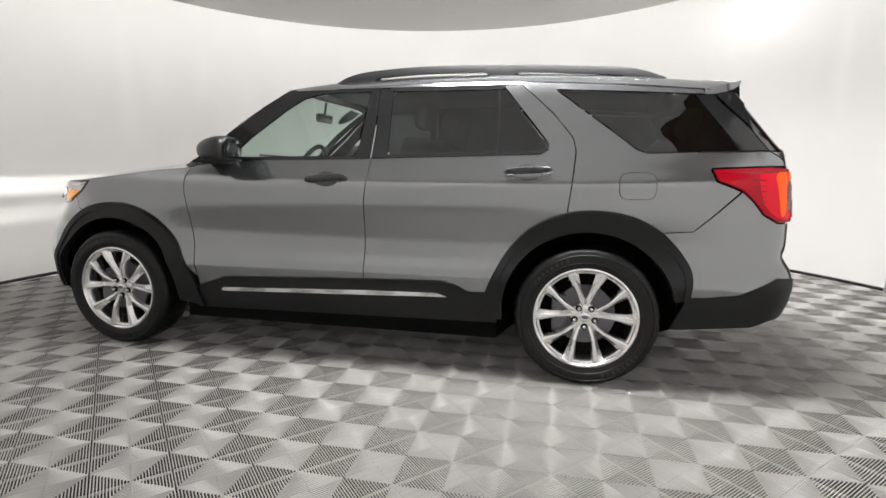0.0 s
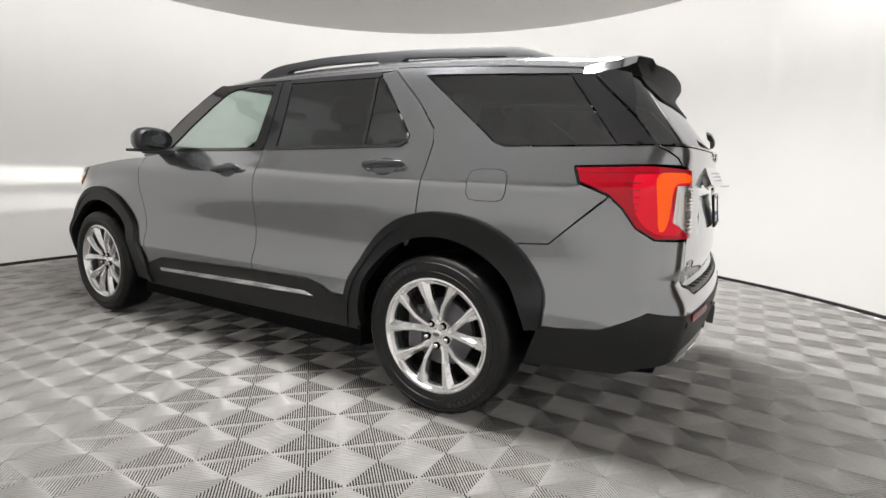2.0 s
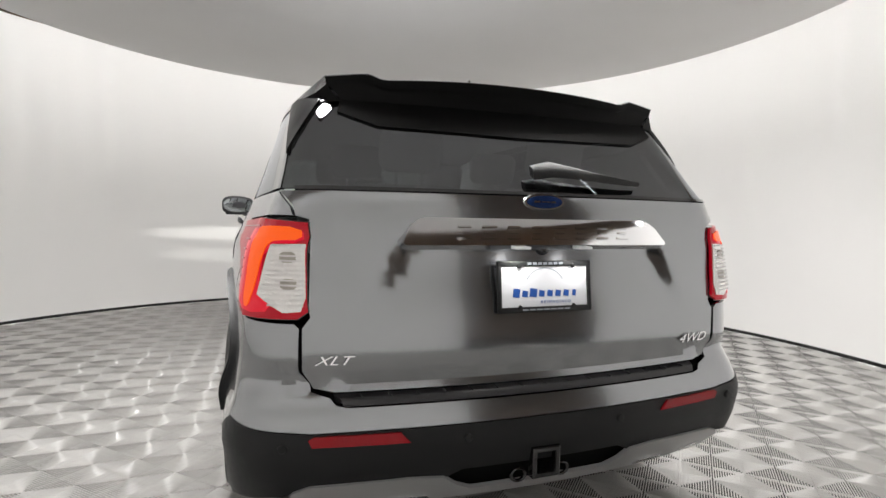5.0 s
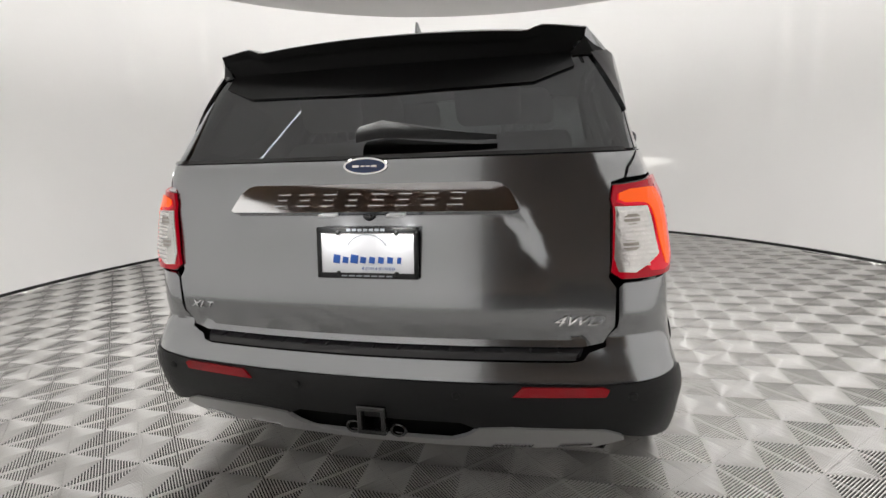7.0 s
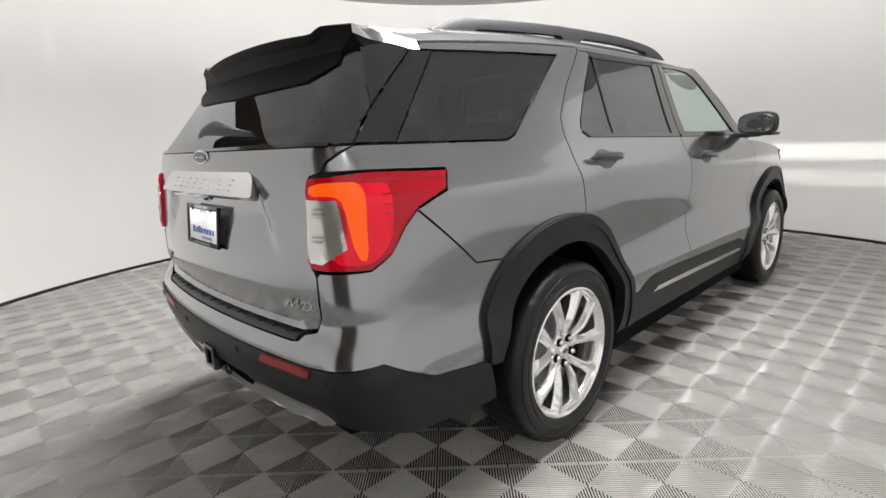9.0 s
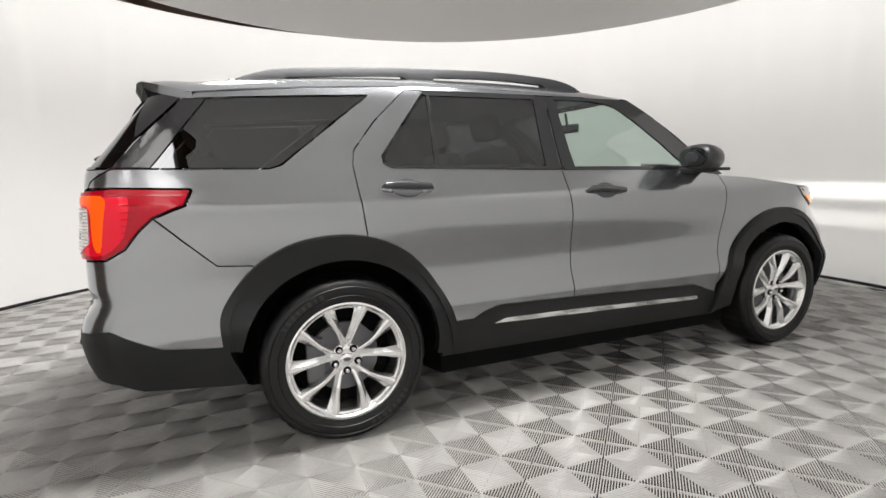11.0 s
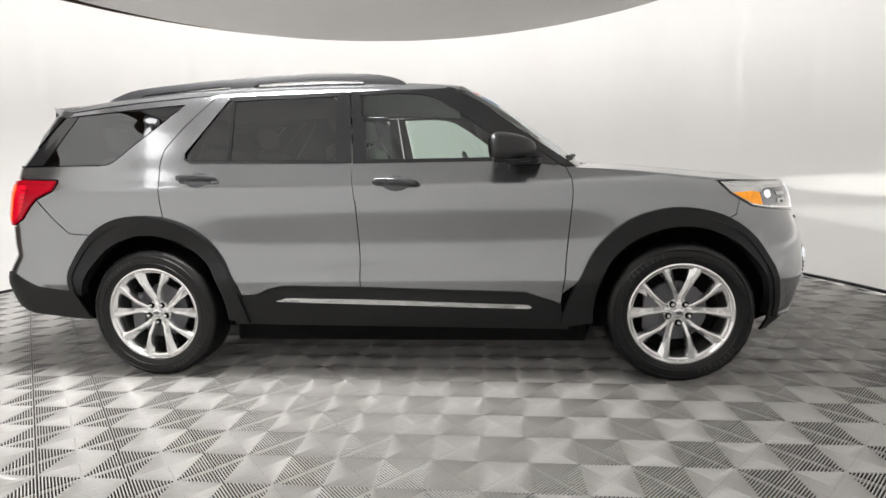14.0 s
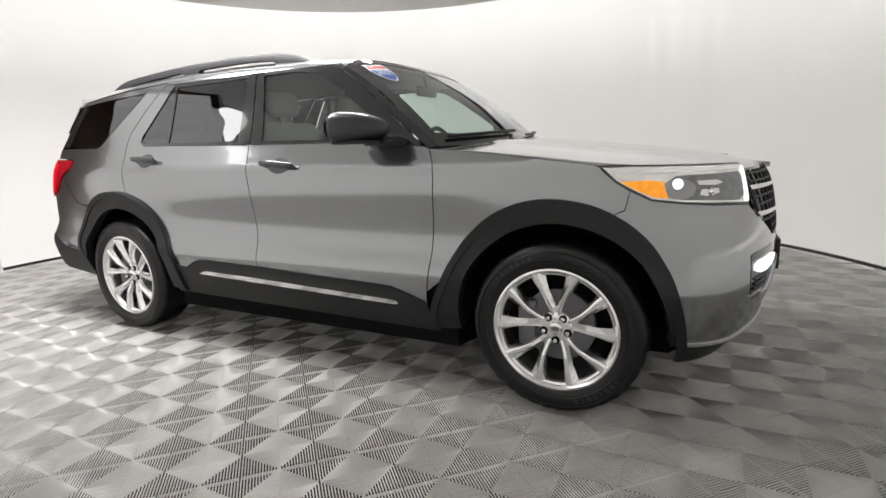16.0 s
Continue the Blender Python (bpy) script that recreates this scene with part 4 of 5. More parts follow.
def on_bar(p):
    base_x = rear_x(1.17) - 0.055 * (abs(p[0]) / 0.7) ** 2
    return Vector((base_x + 0.040 - 0.53 * (p[1] - 1.13) - 0.10 * max(0, p[1] - 1.195), p[0], p[1]))


brightbar = panel("bright_bar", bar, on_bar, CHROME, gate, rounding=0, step=0.02, thick=0.03, label="chrome bar with raised lettering shapes")[0]
for k, w_ in enumerate((0.040, 0.046, 0.040, 0.034, 0.046, 0.040, 0.040, 0.044)):
    y0_ = -0.27 + k * 0.078
    bm = bmesh.new()
    for dz, ln in ((0.016, w_), (0.0, w_ * 0.72), (-0.016, w_)):
        c_ = on_bar((y0_ + dz * 0.25, 1.168 + dz))
        add_box(bm, c_ + Vector((0.0015, 0, 0)), (0.005, ln, 0.0055), Matrix.Rotation(math.radians(-28), 4, "Y"))
    part("raised_mark", bm, CHROME, brightbar, smooth=False)
camv, camf = lathe([(0.001, 0.0), (0.012, 0.0), (0.016, -0.006), (0.020, -0.03)], 20)
from_arrays("rear_camera", [(on_rear((0, 1.112)).x + 0.02 + z_ * 0.4, x_, 1.117 + y_) for x_, y_, z_ in camv], camf, GLOSSBLACK, gate, "small rear camera pod")


def oval(name, c, ry, rz, th, material, parent, label="", x0=0.0):
    bm = bmesh.new()
    n = 40
    o = [bm.verts.new((c[0] + x0, c[1] + ry * math.cos(2 * math.pi * k / n), c[2] + rz * math.sin(2 * math.pi * k / n))) for k in range(n)]
    i_ = [bm.verts.new((c[0] + x0 + th, c[1] + (ry - 0.003) * math.cos(2 * math.pi * k / n), c[2] + (rz - 0.003) * math.sin(2 * math.pi * k / n))) for k in range(n)]
    for k in range(n):
        bm.faces.new((o[k], o[(k + 1) % n], i_[(k + 1) % n], i_[k]))
    bm.faces.new(i_)
    return part(name, bm, material, parent, label)


bx = on_rear((0.0, 1.262)).x
badge = oval("badge", (bx, 0.0, 1.262), 0.072, 0.028, 0.006, CHROME, gate, "blue oval badge with a chrome rim")
oval("badge_field", (bx, 0.0, 1.262), 0.064, 0.0225, 0.0085, BADGEBLUE, badge, "blue oval field")
bm = bmesh.new()
for y_, w_, h_ in ((-0.028, 0.020, 0.018), (-0.006, 0.012, 0.009), (0.010, 0.012, 0.009), (0.029, 0.016, 0.016)):
    add_box(bm, (bx + 0.009, y_, 1.262), (0.002, w_, h_ * 0.35))
part("badge_mark", bm, CHROME, badge, smooth=False)

# number plate of the dealer in its frame: plain shapes only
plate_m = Matrix.Translation((on_rear((0, 1.0)).x + 0.012, -0.004, 1.004)) @ Matrix.Rotation(math.radians(-6.5), 4, "Y")
plate = tagged(new("number_plate"), "white dealer plate in a black frame")
plate.parent = gate
plate.matrix_basis = plate_m
part("plate_sheet", box_bm((0.004, 0, 0), (0.003, 0.300, 0.148), bevel=0.001), WHITE, plate, "white plate sheet")
bm = bmesh.new()
for c_, s_ in (((0.006, 0, 0.0695), (0.012, 0.322, 0.017)), ((0.006, 0, -0.0695), (0.012, 0.322, 0.017)), ((0.006, -0.1545, 0), (0.012, 0.013, 0.156)), ((0.006, 0.1545, 0), (0.012, 0.013, 0.156))):
    add_box(bm, c_, s_, bevel=0.003)
part("plate_frame", bm, CLAD, plate, "black plastic plate frame")
# two small plate lamps under the bright bar, on together with the tail lamps
glim = bpy.data.lights.new("plate_glow", "AREA")
glim.energy, glim.shape, glim.size, glim.color = 0.28, "DISK", 0.02, LED_COLOR
for y_ in (-0.105, 0.105):
    x_ = on_rear((0, 1.0)).x + 0.060
    part("plate_lamp", box_bm((x_ - 0.012, y_, 1.124), (0.034, 0.05, 0.008), bevel=0.002), WHITE, gate, "small white plate lamp")
    lit = new("plate_light", glim)
    lit.matrix_basis = Matrix.Translation((x_, y_, 1.116)) @ Matrix.Rotation(math.radians(38), 4, "Y")
for y_ in (-0.09, 0.095):
    for z_ in (0.062, -0.062):
        v_, f_ = lathe([(0.001, 0.004), (0.006, 0.003), (0.0075, 0.0)], 12)
        from_arrays("plate_screw", [(0.0125 + c2, a2 + y_, b2 + z_) for a2, b2, c2 in v_], f_, CLAD, plate)
bm = bmesh.new()
for k in range(24):
    a = math.radians(150 - 120 * k / 24)
    a2 = math.radians(150 - 120 * (k + 1) / 24)
    r0, r1 = 0.073 - 0.0035, 0.073
    q = [bm.verts.new((0.0062, r * math.cos(b2), -0.012 + r * math.sin(b2) * 0.95)) for b2, r in ((a, r0), (a, r1), (a2, r1), (a2, r0))]
    bm.faces.new(q)
part("printed_arc", bm, GREYPRINT, plate, smooth=False)
for k, w_ in enumerate((0.022, 0.018, 0.024, 0.018, 0.018, 0.018, 0.018, 0.012)):
    bm = box_bm((0.0064, -0.098 + k * 0.0285, -0.022 + (0.003 if k in (0, 2) else 0)), (0.0015, w_, 0.026 if k in (0, 2) else 0.019), Matrix.Rotation(math.radians(-8), 4, "X"))
    part("printed_bar", bm, BLUE, plate, smooth=False)
for k in range(7):
    part("frame_print", box_bm((0.0125, -0.055 + k * 0.018, 0.0695), (0.001, 0.013, 0.008)), GREYPRINT, plate, smooth=False)
    part("frame_print", box_bm((0.0125, -0.072 + k * 0.024, -0.0695), (0.001, 0.019, 0.004)), GREYPRINT, plate, smooth=False)


def text(name, body, size, m, material, parent, depth=0.002, label="", shear=0.0, spacing=1.0):
    cu = bpy.data.curves.new(name, "FONT")
    cu.body, cu.size, cu.extrude, cu.shear, cu.space_character = body, size, depth, shear, spacing
    cu.align_x, cu.align_y = "CENTER", "CENTER"
    cu.materials.append(material)
    ob = new(name, cu)
    ob.parent = parent
    ob.matrix_basis = m
    return tagged(ob, label)


REARWARD = Matrix(((0, 0, 1, 0), (1, 0, 0, 0), (0, 1, 0, 0), (0, 0, 0, 1)))   # writing that faces +x
text("printed_word", "REIMAGINED", 0.013, Matrix.Translation((0.0066, 0.035, -0.048)) @ REARWARD, BLUE, plate, 0.0004, shear=0.2, spacing=1.5)
text("letters", "4WD", 0.043, Matrix.Translation(on_rear((0.612, 0.800)) + Vector((0.002, 0, 0))) @ Matrix.Rotation(math.radians(10), 4, "Z") @ REARWARD @ Matrix.Diagonal((1.45, 1, 1, 1)), CHROME, gate, 0.003, "chrome drive lettering", 0.45, 1.0)
text("letters", "XLT", 0.036, Matrix.Translation(on_rear((-0.640, 0.808)) + Vector((0.002, 0, 0))) @ Matrix.Rotation(math.radians(-10), 4, "Z") @ REARWARD @ Matrix.Diagonal((1.5, 1, 1, 1)), CHROME, gate, 0.003, "chrome trim lettering", 0.45, 1.0)

# step pad, reflectors, skid, hitch, sensors
PADM = mat("dark_grey_pad", (0.035, 0.035, 0.037), rough=0.36, bump=0.15, bump_scale=700, vary=0.1)


def on_step(p):
    y, u = p
    x0 = rear_x(0.725) - 0.055 * (abs(y) / 0.7) ** 2 - 0.035
    x1 = rear_x(0.684) - 0.055 * (abs(y) / 0.7) ** 2 - 0.004
    return Vector((x0 + (x1 - x0) * u, y, 0.713 - 0.012 * u - 0.016 * max(0, (u - 0.75) / 0.25) ** 2))


pad = panel("step_pad", [(-0.64, 0), (0.64, 0), (0.625, 0.6), (0.61, 1), (-0.61, 1), (-0.625, 0.6)], on_step, PADM, bumper, step=0.04, rounding=0, thick=0.02, out=-1, label="black ribbed step pad")[0]
for k in range(15):
    y_ = -0.56 + 0.08 * k
    c_ = on_step((y_, 0.55))
    part("pad_rib", box_bm(c_ + Vector((0, 0, 0.002)), (0.05, 0.006, 0.006), bevel=0.002), PADM, pad)
# dark sheet behind the gap paints the shade under the tailgate
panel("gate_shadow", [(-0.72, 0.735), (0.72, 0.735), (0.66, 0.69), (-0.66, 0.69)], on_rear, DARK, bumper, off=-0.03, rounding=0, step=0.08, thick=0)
# no lamp: a faint glow is added for the light it returns
REFLECT = mat("red_reflector_glowing", (0.30, 0.006, 0.012), rough=0.2, coat=0.3, specular=0.3, emit=0.04, bump=0.4, bump_scale=160)


def reflector(sg):
    o = [(0.430, 0.582), (0.458, 0.612), (0.690, 0.614), (0.705, 0.606), (0.695, 0.586)]
    panel("reflector", [(y * sg, z) for y, z in o], on_rear, REFLECT, bumper, off=0.010, rounding=0, step=0.03, thick=0.012, label="red rear reflector")
    panel("skid_slot", [(y * sg, z) for y, z in ((0.36, 0.392), (0.48, 0.396), (0.49, 0.408), (0.37, 0.405))], on_rear, CHROME, bumper, off=0.016, rounding=0, step=0.03, thick=0.006)
    panel("skid_slot", [(y * sg, z) for y, z in ((0.56, 0.402), (0.66, 0.412), (0.665, 0.424), (0.57, 0.415))], on_rear, CHROME, bumper, off=0.016, rounding=0, step=0.03, thick=0.006)
    for y_, z_ in ((0.262, 0.578), (0.772, 0.586)):
        c_ = on_rear((y_ * sg, z_))
        nn = normal_of(on_rear, (y_ * sg, z_))
        v_, f_ = lathe([(0.001, 0.006), (0.009, 0.006), (0.0105, 0.0045), (0.013, 0.004), (0.0135, 0.0)], 18)
        mm = Matrix.Translation(c_ + nn * 0.003) @ nn.to_track_quat("Z", "Y").to_matrix().to_4x4()
        from_arrays("parking_sensor", [mm @ Vector(q) for q in v_], f_, CLAD, bumper)


both(reflector)
sk = [(0.235, 0.408), (0.285, 0.43), (0.325, 0.462), (0.42, 0.470), (0.70, 0.468), (0.745, 0.452), (0.755, 0.436), (0.67, 0.400), (0.45, 0.386), (0.36, 0.383), (0.0, 0.378)]
panel("skid_trim", sk[:-1] + [(0.0, 0.378)] + [(-y, z) for y, z in sk[:-1][::-1]], on_rear, SATIN, bumper, off=0.012, rounding=0, step=0.03, thick=0.014, label="satin silver skid trim")
part("hitch_pocket", box_bm((2.49, 0.0, 0.435), (0.10, 0.74, 0.14), bevel=0.01), DARK, bumper, "black hitch recess")
hv, hf = [], []
for x_, h_ in ((2.40, 0.030), (2.40, 0.041), (2.600, 0.041), (2.602, 0.047), (2.630, 0.047), (2.632, 0.044), (2.632, 0.033), (2.625, 0.030), (2.40, 0.030)):
    for sy, sz in ((1, 1), (-1, 1), (-1, -1), (1, -1)):
        hv.append((x_, -0.01 + sy * h_, 0.475 + sz * h_))
for i_ in range(8):
    for k in range(4):
        hf.append((i_ * 4 + k, i_ * 4 + (k + 1) % 4, i_ * 4 + 4 + (k + 1) % 4, i_ * 4 + 4 + k))
hitch_ob = from_arrays("tow_hitch", hv, hf, GLOSSBLACK, bumper, "black square tow hitch receiver", smooth=False)
for y_ in (-0.085, 0.065):
    vv, ff = [], []
    for k in range(20):
        for j in range(8):
            a, b2 = 2 * math.pi * k / 20, 2 * math.pi * j / 8
            r = 0.024 + 0.006 * math.cos(b2)
            vv.append((2.59 + 0.006 * math.sin(b2), y_ + r * math.cos(a), 0.428 + r * math.sin(a) * 0.8))
            ff.append((k * 8 + j, ((k + 1) % 20) * 8 + j, ((k + 1) % 20) * 8 + (j + 1) % 8, k * 8 + (j + 1) % 8))
    from_arrays("chain_loop", vv, ff, GLOSSBLACK, hitch_ob)

# tail lamps: clear inner window, glowing guide
sy = s_of_y
REDGLOW = mat("lit_red_lens", (0.2, 0.003, 0.01), rough=0.14, coat=0.1, specular=0.3, emit=0.55, emit_color=(1.0, 0.006, 0.03))
panel("red_glow", [(2.325, 1.158), (2.36, 1.166), (sy(0.712, 1.172), 1.172), (sy(0.71, 1.132), 1.132), (sy(0.802, 1.126), 1.126), (sy(0.825, 1.0), 1.0), (sy(0.785, 0.948), 0.948), (2.44, 0.938), (2.385, 0.972), (2.345, 1.03)], on_side, REDGLOW, (lamp[0], lamp[1]), mirror=True, off=0.0138, thick=0.003, rounding=1, step=0.02, label="lit red lamp field")
g_o = [(2.436, 0.955), (2.424, 1.057), (2.414, 1.118), (2.410, 1.145), (2.416, 1.163), (2.430, 1.174), (sy(0.715, 1.174), 1.174), (sy(0.715, 1.140), 1.140), (2.500, 1.136), (2.482, 1.128), (2.474, 1.11), (2.470, 1.005), (2.466, 0.985), (2.456, 0.955)]
panel("light_guide", g_o, on_side, GLOW, (lamp[0], lamp[1]), mirror=True, off=0.0165, thick=0.004, rounding=1, step=0.012, label="glowing orange light guide")
win_o = [(2.490, 1.124), (sy(0.706, 1.130), 1.130), (sy(0.710, 0.985), 0.985), (sy(0.722, 0.948), 0.948), (sy(0.765, 0.945), 0.945), (2.486, 0.990)]
win = panel("clear_window", win_o, on_side, CLEARLENS, (lamp[0], lamp[1]), mirror=True, off=0.0165, thick=0.004, rounding=0, step=0.02, label="clear ribbed lamp window")
RIBM = mat("clear_rib", (0.58, 0.565, 0.55), rough=0.12, metal=0.6, coat=0.6)
BULB = mat("smoked_bulb_seat", (0.34, 0.31, 0.28), rough=0.25, metal=0.5, coat=0.5)
for k in range(13):
    z_ = 0.962 + 0.0132 * k
    s0_ = max(2.494, 2.490 + (0.995 - z_) * 0.9) + 0.004
    panel("window_rib", [(s0_, z_), (sy(0.716, z_), z_), (sy(0.716, z_ + 0.005), z_ + 0.005), (s0_, z_ + 0.005)], on_side, RIBM, (win[0], win[1]), mirror=True, off=0.0195, thick=0.003, rounding=0, step=0.03)
for z0_, z1_ in ((1.078, 1.108), (1.005, 1.035)):
    panel("bulb_seat", [(sy(0.770, z0_), z0_), (sy(0.732, z0_), z0_), (sy(0.730, z1_), z1_), (sy(0.768, z1_), z1_)], on_side, BULB, (win[0], win[1]), mirror=True, off=0.0185, thick=0.002, rounding=1, step=0.012)
DARKRED = mat("dark_red_rib", (0.22, 0.004, 0.008), rough=0.15, coat=1.0)
for k in range(6):
    z_ = 1.00 + 0.026 * k
    x_ = 2.298 - 0.012 * (k - 5) * 0.9
    panel("lens_rib", [(x_, z_), (2.362, z_), (2.362, z_ + 0.003), (x_, z_ + 0.003)], on_side, DARKRED, (lamp[0], lamp[1]), mirror=True, off=0.0162, thick=0.003, rounding=0, step=0.03)
panel("lens_rib", [(2.13, 1.165), (2.40, 1.172), (2.40, 1.176), (2.13, 1.169)], on_side, DARKRED, (lamp[0], lamp[1]), mirror=True, off=0.0135, thick=0.003, rounding=0, step=0.03)
panel("lamp_gasket", tl, on_side, GLOSSBLACK, (lamp[0], lamp[1]), mirror=True, off=0.002, thick=0.02, rounding=0, step=0.03, shrink=-0.001)

# ---- details: sides ----
FUEL = [(1.653, 1.065), (1.668, 1.042), (1.70, 1.037), (1.79, 1.037), (1.82, 1.045), (1.832, 1.075), (1.832, 1.135), (1.82, 1.162), (1.79, 1.171), (1.70, 1.171), (1.665, 1.162), (1.652, 1.135)]
for nm, mt_, off_, sh in (("fuel_door_gap", DARK, 0.0008, -0.0025), ("fuel_door", PAINT, 0.0018, 0.0)):
    obs = panel(nm, FUEL, on_side, mt_, (quarter[0], quarter[1]), mirror=True, off=off_, thick=0.0, rounding=0, step=0.02, shrink=sh)
    bpy.data.objects.remove(obs[0])


def handle(x0, x1, z0, z1, owner):
    """A bar handle over a flat oval whose dark colour stands for the cup's shade."""
    xc, zc = (x0 + x1) / 2, (z0 + z1) / 2
    cup = [(xc + 0.068 * math.cos(a) * (1 + 0.15 * abs(math.cos(a))), zc + 0.002 + 0.042 * math.sin(a)) for a in [2 * math.pi * k / 24 for k in range(24)]]
    panel("handle_cup", cup, on_side, CUPM, owner, mirror=True, off=0.0015, thick=0.0, rounding=0, step=0.02)
    vv, ff = [], []
    n, m_ = 15, 10
    for i in range(n):
        t = i / (n - 1)
        x = x0 + (x1 - x0) * t
        z = z0 + (z1 - z0) * t
        p = on_side((x, z))
        nn = -normal_of(on_side, (x, z))
        k_ = math.sin(math.pi * t) ** 0.16 if 0 < t < 1 else 0.0
        hh, dd = 0.0185 * max(k_, 0.05), 0.013 * max(k_, 0.05)
        c_ = p + nn * (0.006 + 0.026 * k_)
        for j in range(m_):
            a = 2 * math.pi * j / m_
            vv.append(c_ + nn * dd * math.cos(a) + Vector((0, 0, hh * math.sin(a))))
    for i in range(n - 1):
        for j in range(m_):
            ff.append((i * m_ + j, i * m_ + (j + 1) % m_, (i + 1) * m_ + (j + 1) % m_, (i + 1) * m_ + j))
    for sg in (1, -1):
        from_arrays("door_handle", [(q.x, q.y * sg, q.z) for q in vv], [t if sg < 0 else t[::-1] for t in ff], HANDLEM, owner[0 if sg > 0 else 1], "dark grey bar door handle")


HANDLEM = mat("handle_dark_grey", (0.055, 0.056, 0.06), rough=0.22, metal=0.5, coat=0.7)
# darkened body grey: the cup's shade is put into the colour
CUPM = mat("handle_cup_shade", (0.06, 0.062, 0.066), rough=0.4, metal=0.6, coat=0.6)
handle(1.312, 1.048, 1.176, 1.164, (rd[0], rd[1]))
handle(0.150, -0.122, 1.130, 1.114, (fd[0], fd[1]))


def mirror_thing(sg):
    body = bmesh.new()
    bmesh.ops.create_uvsphere(body, u_segments=28, v_segments=18, radius=1.0)
    for v_ in body.verts:
        x, y, z = v_.co
        k = (abs(x) ** 2.6 + abs(y) ** 3.4 + abs(z) ** 3.0) ** (-1 / 3.0) if (abs(x) + abs(y) + abs(z)) else 1
        x, y, z = x * k, y * k, z * k
        nose = max(0.0, -x)
        xx = -0.555 + (0.185 * x if x < 0 else 0.05 * x) + 0.012 * y
        yy = 1.052 + 0.120 * y * (1 - 0.20 * nose) - 0.020 * nose
        zz = 1.297 + 0.074 * z * (1 - 0.10 * max(0, -y)) * (1 - 0.22 * nose**2) - 0.010 * nose
        v_.co = (xx, yy * sg, zz)
    if sg < 0:
        bmesh.ops.reverse_faces(body, faces=body.faces)
    mb = part("door_mirror", body, MIRRORBODY, fd[0] if sg > 0 else fd[1], "dark grey door mirror")
    gl = bmesh.new()
    o = [gl.verts.new((-0.5065 + 0.012 * math.cos(a), (1.052 + 0.104 * math.cos(a) * (1 + 0.1 * abs(math.sin(a)))) * sg, 1.297 + 0.056 * math.sin(a) * (1 + 0.12 * abs(math.cos(a))))) for a in [2 * math.pi * k / 28 for k in range(28)]]
    fc = gl.faces.new(o if sg > 0 else o[::-1])
    part("mirror_glass", gl, MIRRORGLASS, mb, "silvered mirror glass", smooth=False)
    part("mirror_arm", box_bm((-0.685, 0.935 * sg, 1.226), (0.17, 0.15, 0.032), Matrix.Rotation(math.radians(-15 * sg), 4, "Z"), bevel=0.012), CLAD, mb, "black mirror arm")
    part("mirror_skirt", box_bm((-0.615, 1.045 * sg, 1.229), (0.19, 0.20, 0.018), bevel=0.008), CLAD, mb, "black lower mirror edge")


MIRRORBODY = mat("mirror_cap_black", (0.022, 0.022, 0.024), rough=0.38, coat=0.15, vary=0.05)
MIRRORGLASS = mat("mirror_silver", (0.40, 0.43, 0.44), rough=0.02, metal=1.0)
both(mirror_thing)

# roof rails
rail_z = spline([-0.02, 0.03, 0.12, 0.25, 0.6, 1.05, 1.5, 1.72, 1.82, 1.90], [1.70, 1.728, 1.754, 1.770, 1.785, 1.779, 1.758, 1.740, 1.715, 1.685])


def rail(sg):
    ybar = lambda x: 0.642 - 0.022 * x
    bm = bmesh.new()
    rows = []
    for k in range(49):
        x = -0.02 + 1.92 * k / 48
        z, y = rail_z(x), ybar(x)
        low = z - 0.043
        roof_h = roof_z(x) - 0.088 * (0.22 * (y / roof_edge(x)[0]) ** 2 + 0.78 * (y / roof_edge(x)[0]) ** 10)
        solid = x < 0.255 or 0.925 < x < 1.095 or x > 1.66
        if solid:
            low = roof_h - 0.01
        rows.append([bm.verts.new((x, (y + dy) * sg, zz)) for dy, zz in ((-0.017, low), (-0.015, z - 0.006), (-0.009, z), (0.009, z), (0.016, z - 0.008), (0.020, low))])
    for a_, b_ in zip(rows, rows[1:]):
        for j in range(6):
            bm.faces.new((a_[j], a_[(j + 1) % 6], b_[(j + 1) % 6], b_[j]))
    bm.faces.new(rows[0])
    bm.faces.new(rows[-1][::-1])
    bmesh.ops.recalc_face_normals(bm, faces=bm.faces)
    part("roof_rail", bm, RAILM, car, "black roof rail")


RAILM = mat("satin_black_rail", (0.018, 0.018, 0.020), rough=0.5, specular=0.35)
both(rail)
abm = bmesh.new()
rows = []
for z_, w_, l0, l1 in ((-0.01, 0.028, -0.10, 0.055), (0.02, 0.022, -0.06, 0.052), (0.055, 0.011, -0.01, 0.052), (0.085, 0.004, 0.025, 0.050)):
    zb_ = roof_z(1.86) + z_
    rows.append([abm.verts.new((1.86 + l0, 0, zb_)), abm.verts.new((1.86 + (l0 + l1) / 2, w_, zb_)), abm.verts.new((1.86 + l1, w_ * 0.5, zb_)), abm.verts.new((1.86 + l1, -w_ * 0.5, zb_)), abm.verts.new((1.86 + (l0 + l1) / 2, -w_, zb_))])
for a_, b_ in zip(rows, rows[1:]):
    for j in range(5):
        abm.faces.new((a_[j], a_[(j + 1) % 5], b_[(j + 1) % 5], b_[j]))
abm.faces.new(rows[-1])
bmesh.ops.recalc_face_normals(abm, faces=abm.faces)
part("antenna_fin", abm, PAINT, car, "small fin antenna")

